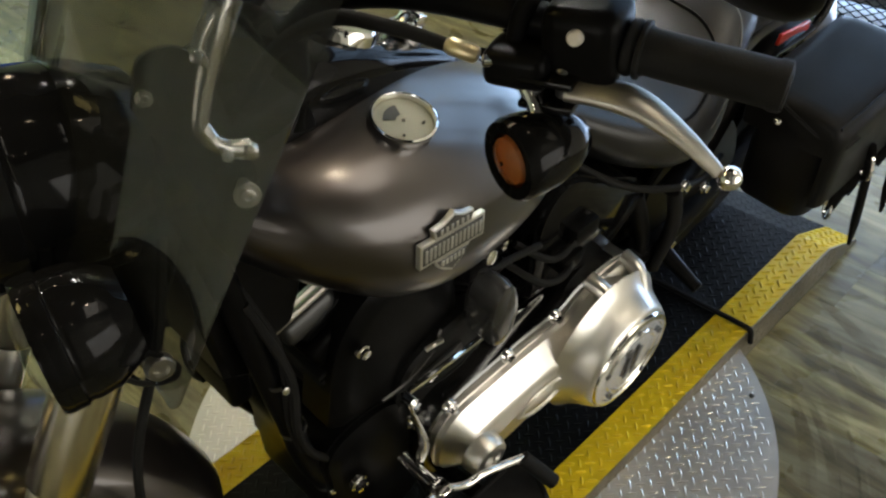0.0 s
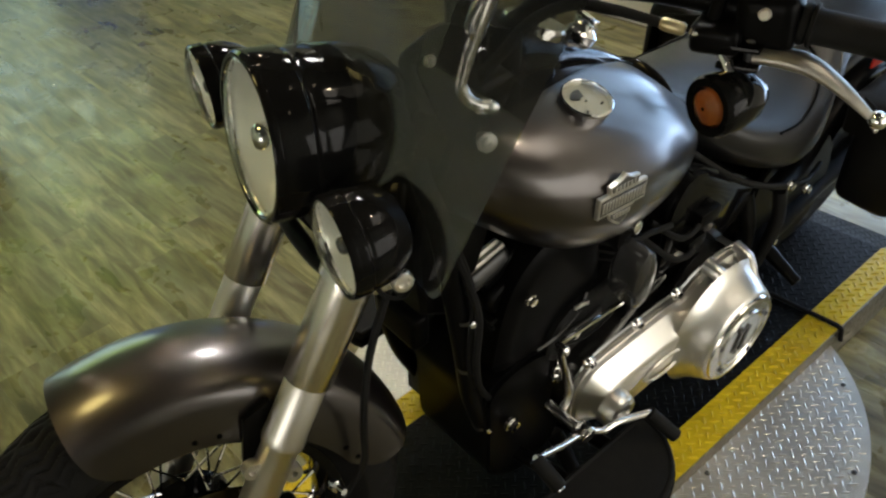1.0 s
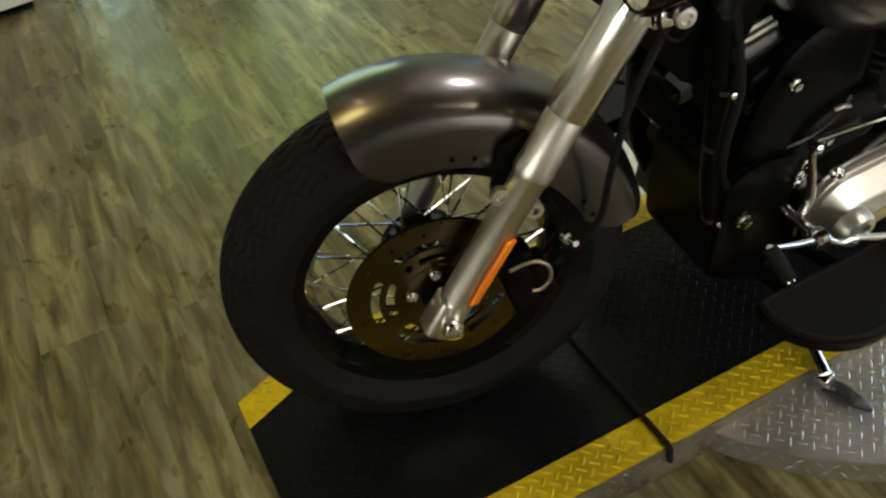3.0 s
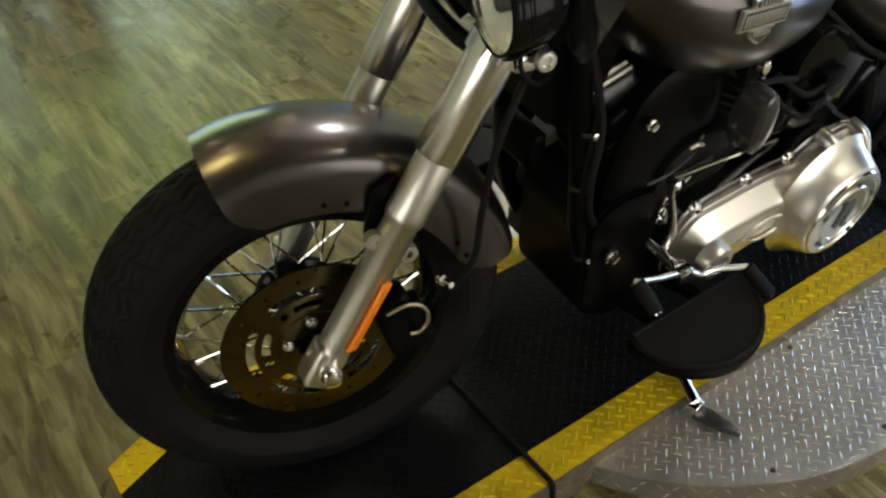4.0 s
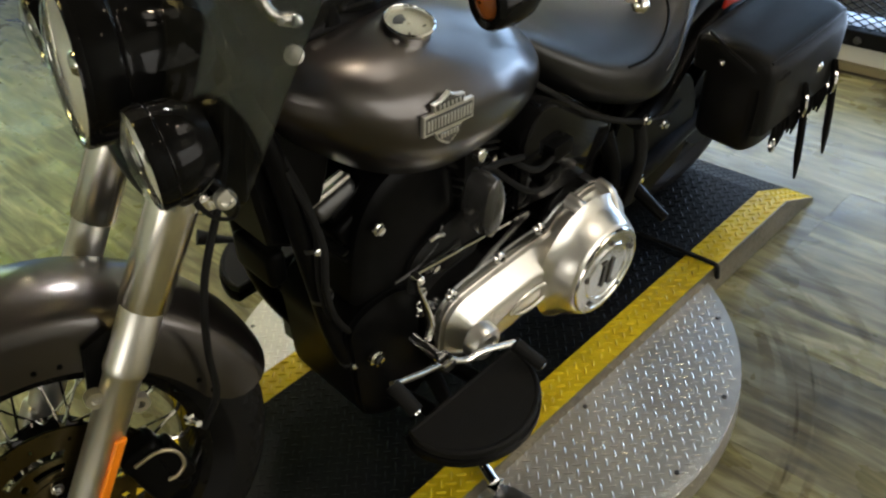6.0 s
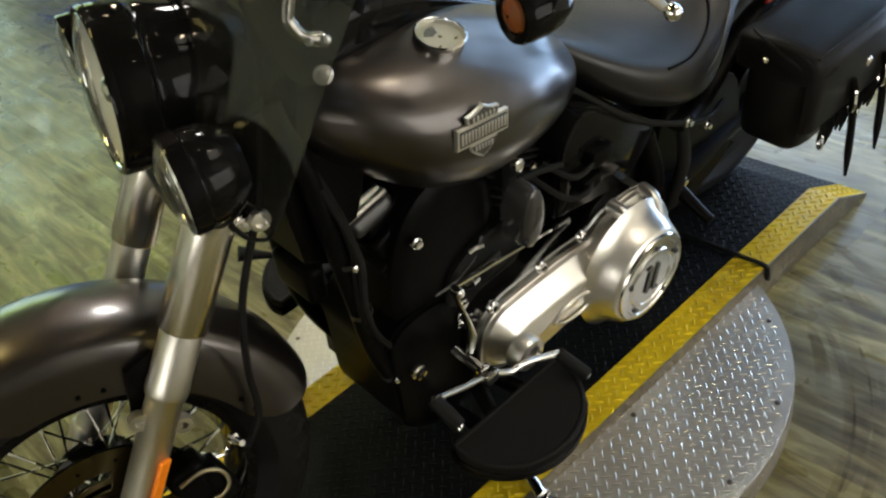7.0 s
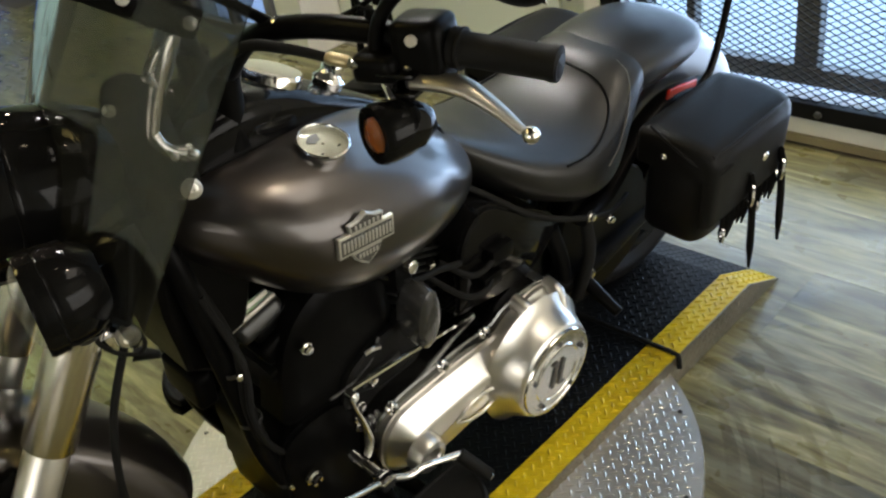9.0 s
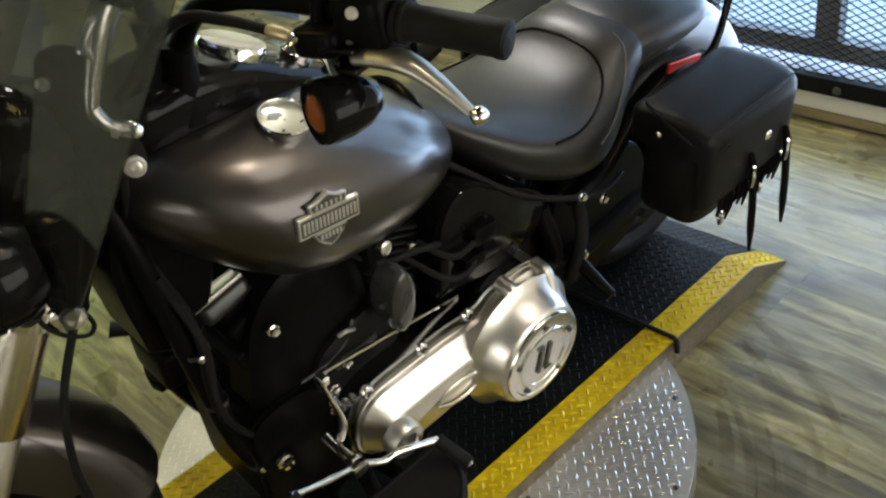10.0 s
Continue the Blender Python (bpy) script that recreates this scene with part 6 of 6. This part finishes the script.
# a folded stand of black tubes before the door
fs = thing("folded_stand", "folded black metal stand of tubes and clamps on the floor", "stand", pose(2.28, 1.62, 0, 0, 0, 20))
part("post", tube([(0, 0.10, 0.012), (0.01, 0.07, 0.5), (0.02, 0.03, 1.1)], 0.016, 10), SATIN, fs)
part("post", tube([(0, -0.08, 0.012), (0.0, -0.06, 0.5), (0.02, -0.02, 1.1)], 0.016, 10), SATIN, fs)
part("brace", tube([(-0.03, 0.16, 0.30), (-0.02, 0.02, 0.36), (0.0, -0.15, 0.47)], 0.012, 8), SATIN, fs)
part("brace", tube([(-0.03, -0.16, 0.22), (-0.02, 0.0, 0.30), (0.0, 0.12, 0.46)], 0.012, 8), SATIN, fs)
for y, z in ((0.08, 0.42), (-0.06, 0.38), (0.02, 0.33), (0.1, 0.24)):
    part("clamp", box((0, 0, 0), (0.05, 0.06, 0.05), None, 0.01, 2), SATIN, fs, m=Matrix.Translation((-0.02, y, z)) @ pose(0, 0, 0, 20, 0, 15))
part("foot", box((-0.01, 0, 0.012), (0.16, 0.34, 0.024), None, 0.008, 2), SATIN, fs)

# white cabinet and black folding stool by the far left
cab = thing("white_cabinet", "plain white painted cabinet standing on the floor", "cabinet", pose(-0.82, 2.72, 0, 0, 0, 4))
part("cabinet_body", box((0, 0, 0.46), (0.84, 0.62, 0.86), None, 0.006), WHITE, cab, smooth=False)
part("cabinet_top", box((0, 0, 0.905), (0.88, 0.66, 0.03), None, 0.006), WHITE, cab, smooth=False)
part("plinth", box((0, 0.02, 0.015), (0.80, 0.56, 0.03), None, 0.002), SATIN, cab, smooth=False)
stool = thing("folding_chair", "black tubular steel folding chair beside the cabinet", "chair", pose(-0.24, 2.72, 0, 0, 0, -12))
for y in (-0.2, 0.2):
    part("leg", tube([(0.0, y, 0.012), (-0.05, y, 0.25), (-0.12, y, 0.52), (-0.16, y, 0.82)], 0.016, 10), SATIN, stool)
    part("leg", tube([(-0.32, y * 0.9, 0.012), (-0.2, y * 0.9, 0.25), (-0.06, y * 0.9, 0.46)], 0.016, 10), SATIN, stool)
part("crossbar", tube([(0.0, -0.2, 0.014), (0.0, 0.2, 0.014)], 0.012, 10, smooth=False), SATIN, stool)
part("crossbar", tube([(-0.27, -0.18, 0.1), (-0.27, 0.18, 0.1)], 0.009, 10, smooth=False), SATIN, stool)
part("seat", box((-0.17, 0, 0.455), (0.38, 0.40, 0.02), None, 0.008), SATIN, stool)
part("backrest", box((-0.15, 0, 0.75), (0.02, 0.38, 0.16), None, 0.008), SATIN, stool)

# another motorcycle stands further back; only its front end comes into view
b2 = thing("parked_motorcycle", "black motorcycle front end with a chrome laced wheel, standing further back", "motorcycle", pose(0.275, 3.03, 0.326, 0, 0, 120))
w2 = part("front_wheel", ringed([(0.206, -0.048), (0.226, -0.044), (0.212, -0.036), (0.196, 0), (0.212, 0.036), (0.226, 0.044), (0.206, 0.048), (0.186, 0)], d=(0, 1, 0), seg=64), GLOSS, b2, "chrome wheel rim")
part("tyre", tyre_mesh(0.326, 0.066, 0.214, 252, 40), TYRE, w2, "black rubber tyre")
part("hub", lathe([(0.02, -0.08), (0.06, -0.05), (0.045, 0), (0.06, 0.05), (0.02, 0.08)], d=(0, 1, 0), seg=24), GREYPART, w2)
for k in range(24):
    a = 2 * math.pi * k / 24
    part("spoke", tube([(0.05 * math.cos(a + 0.4), 0.04 * (-1) ** k, 0.05 * math.sin(a + 0.4)), (0.2 * math.cos(a), 0, 0.2 * math.sin(a))], 0.0022, 5, smooth=False), CHROME, w2)
part("front_fender", fender_mesh(0.353, 0.088, 120, 20, 0.07), GLOSS, b2, "gloss black mudguard")
for y in (-0.11, 0.11):
    part("fork_leg", tube([(0, y, 0), tuple(Vector((0, y, 0)) + U * 0.8)], 0.027, 16, smooth=False), SATCHROME, b2, "satin fork leg")
part("handlebar", tube([(0.52, -0.35, 0.72), (0.44, -0.1, 0.68), (0.44, 0.1, 0.68), (0.52, 0.35, 0.72)], 0.013, 10), SATIN, b2)

# ---- floor planks ----
PW, PL = 0.152, 0.92
rnd = random.Random(7)
near, pl_me = [], None
verts, faces = [], []
for i in range(-24, 18):
    x = i * PW + 0.03
    off = rnd.random() * PL
    for j in range(-5, 7):
        y = j * PL + off
        turn_ = 180 * rnd.randint(0, 1)
        if not (-3.5 < x < 2.57 and -3.2 < y < 5.3):
            continue
        if -2.1 < x and -1.4 < y:
            near.append((x, y, turn_))
        else:
            b, hx, hy = len(verts), PW / 2 - 0.0006, PL / 2 - 0.0006
            verts += [(x - hx, y - hy, 0), (x + hx, y - hy, 0), (x + hx, y + hy, 0), (x - hx, y + hy, 0), (x - hx, y - hy, -0.006), (x + hx, y - hy, -0.006), (x + hx, y + hy, -0.006), (x - hx, y + hy, -0.006)]
            faces += [(b, b + 1, b + 2, b + 3), (b, b + 4, b + 5, b + 1), (b + 1, b + 5, b + 6, b + 2), (b + 2, b + 6, b + 7, b + 3), (b + 3, b + 7, b + 4, b)]
me = bpy.data.meshes.new("tmp")
me.from_pydata(verts, [], faces)
bm = bmesh.new()
bm.from_mesh(me)
tagged(part("outer_planks", bm, PLANKS, fl, smooth=False), kind="stuff")
for x, y, turn_ in near:
    if pl_me is None:
        o = part("plank", box((0, 0, -0.003), (PW - 0.0002, PL - 0.0002, 0.006), None, 0.0002, 1), PLANK, fl, m=Matrix.Translation((0, 0, 0)), smooth=False)
        pl_me = o.data
    else:
        o = new("plank", pl_me)
        o.parent = fl
    o.matrix_basis = pose(x, y, 0, 0, 0, turn_)

# ---- rubber scuffs on the planks round the turntable ----
SCUFF = bpy.data.materials.new("rubber_scuff")
SCUFF.use_nodes = True
nt = SCUFF.node_tree
nt.nodes.remove(nt.nodes["Principled BSDF"])
st, sd, sm, sn, sr, sc_ = [nt.nodes.new("ShaderNode" + k) for k in ("BsdfTransparent", "BsdfDiffuse", "MixShader", "TexNoise", "MapRange", "TexCoord")]
sd.inputs[0].default_value = (0.055, 0.041, 0.022, 1)
sn.inputs["Scale"].default_value, sn.inputs["Detail"].default_value = 9.0, 5
sr.inputs["From Min"].default_value, sr.inputs["From Max"].default_value = 0.38, 0.72
sr.inputs["To Max"].default_value = 0.38
nt.links.new(sc_.outputs["Object"], sn.inputs["Vector"])
nt.links.new(sn.outputs[0], sr.inputs[0])
nt.links.new(sr.outputs[0], sm.inputs[0])
nt.links.new(st.outputs[0], sm.inputs[1])
nt.links.new(sd.outputs[0], sm.inputs[2])
nt.links.new(sm.outputs[0], nt.nodes["Material Output"].inputs[0])
scuffs = thing("floor_scuffs", "faint dark curved rubber scuffs on the floor", "marks", kind="structure")
rnd = random.Random(3)
for k, (r, w, a0, a1) in enumerate(((0.665, 0.012, -95, -35), (0.69, 0.02, -80, -30), (0.715, 0.010, -90, -48), (0.745, 0.024, -72, -28), (0.785, 0.012, -66, -36), (0.62, 0.016, -70, -40), (0.83, 0.018, -50, -22))):
    bm = bmesh.new()
    rows = []
    for i in range(41):
        t = i / 40
        a = radians(a0 + (a1 - a0) * t)
        rr = r + 0.02 * (t - 0.5) * (1 if k % 2 else -1)
        hw = w * 0.9 * math.sin(math.pi * min(max(t, 0.02), 0.98)) ** 0.4
        rows.append([bm.verts.new((DX + q * math.cos(a), DY + q * math.sin(a), 0.0006 + 0.0002 * k)) for q in (rr - hw, rr + hw)])
    for a, b in zip(rows, rows[1:]):
        bm.faces.new((a[0], a[1], b[1], b[0]))
    part("scuff", bm, SCUFF, scuffs, smooth=False)
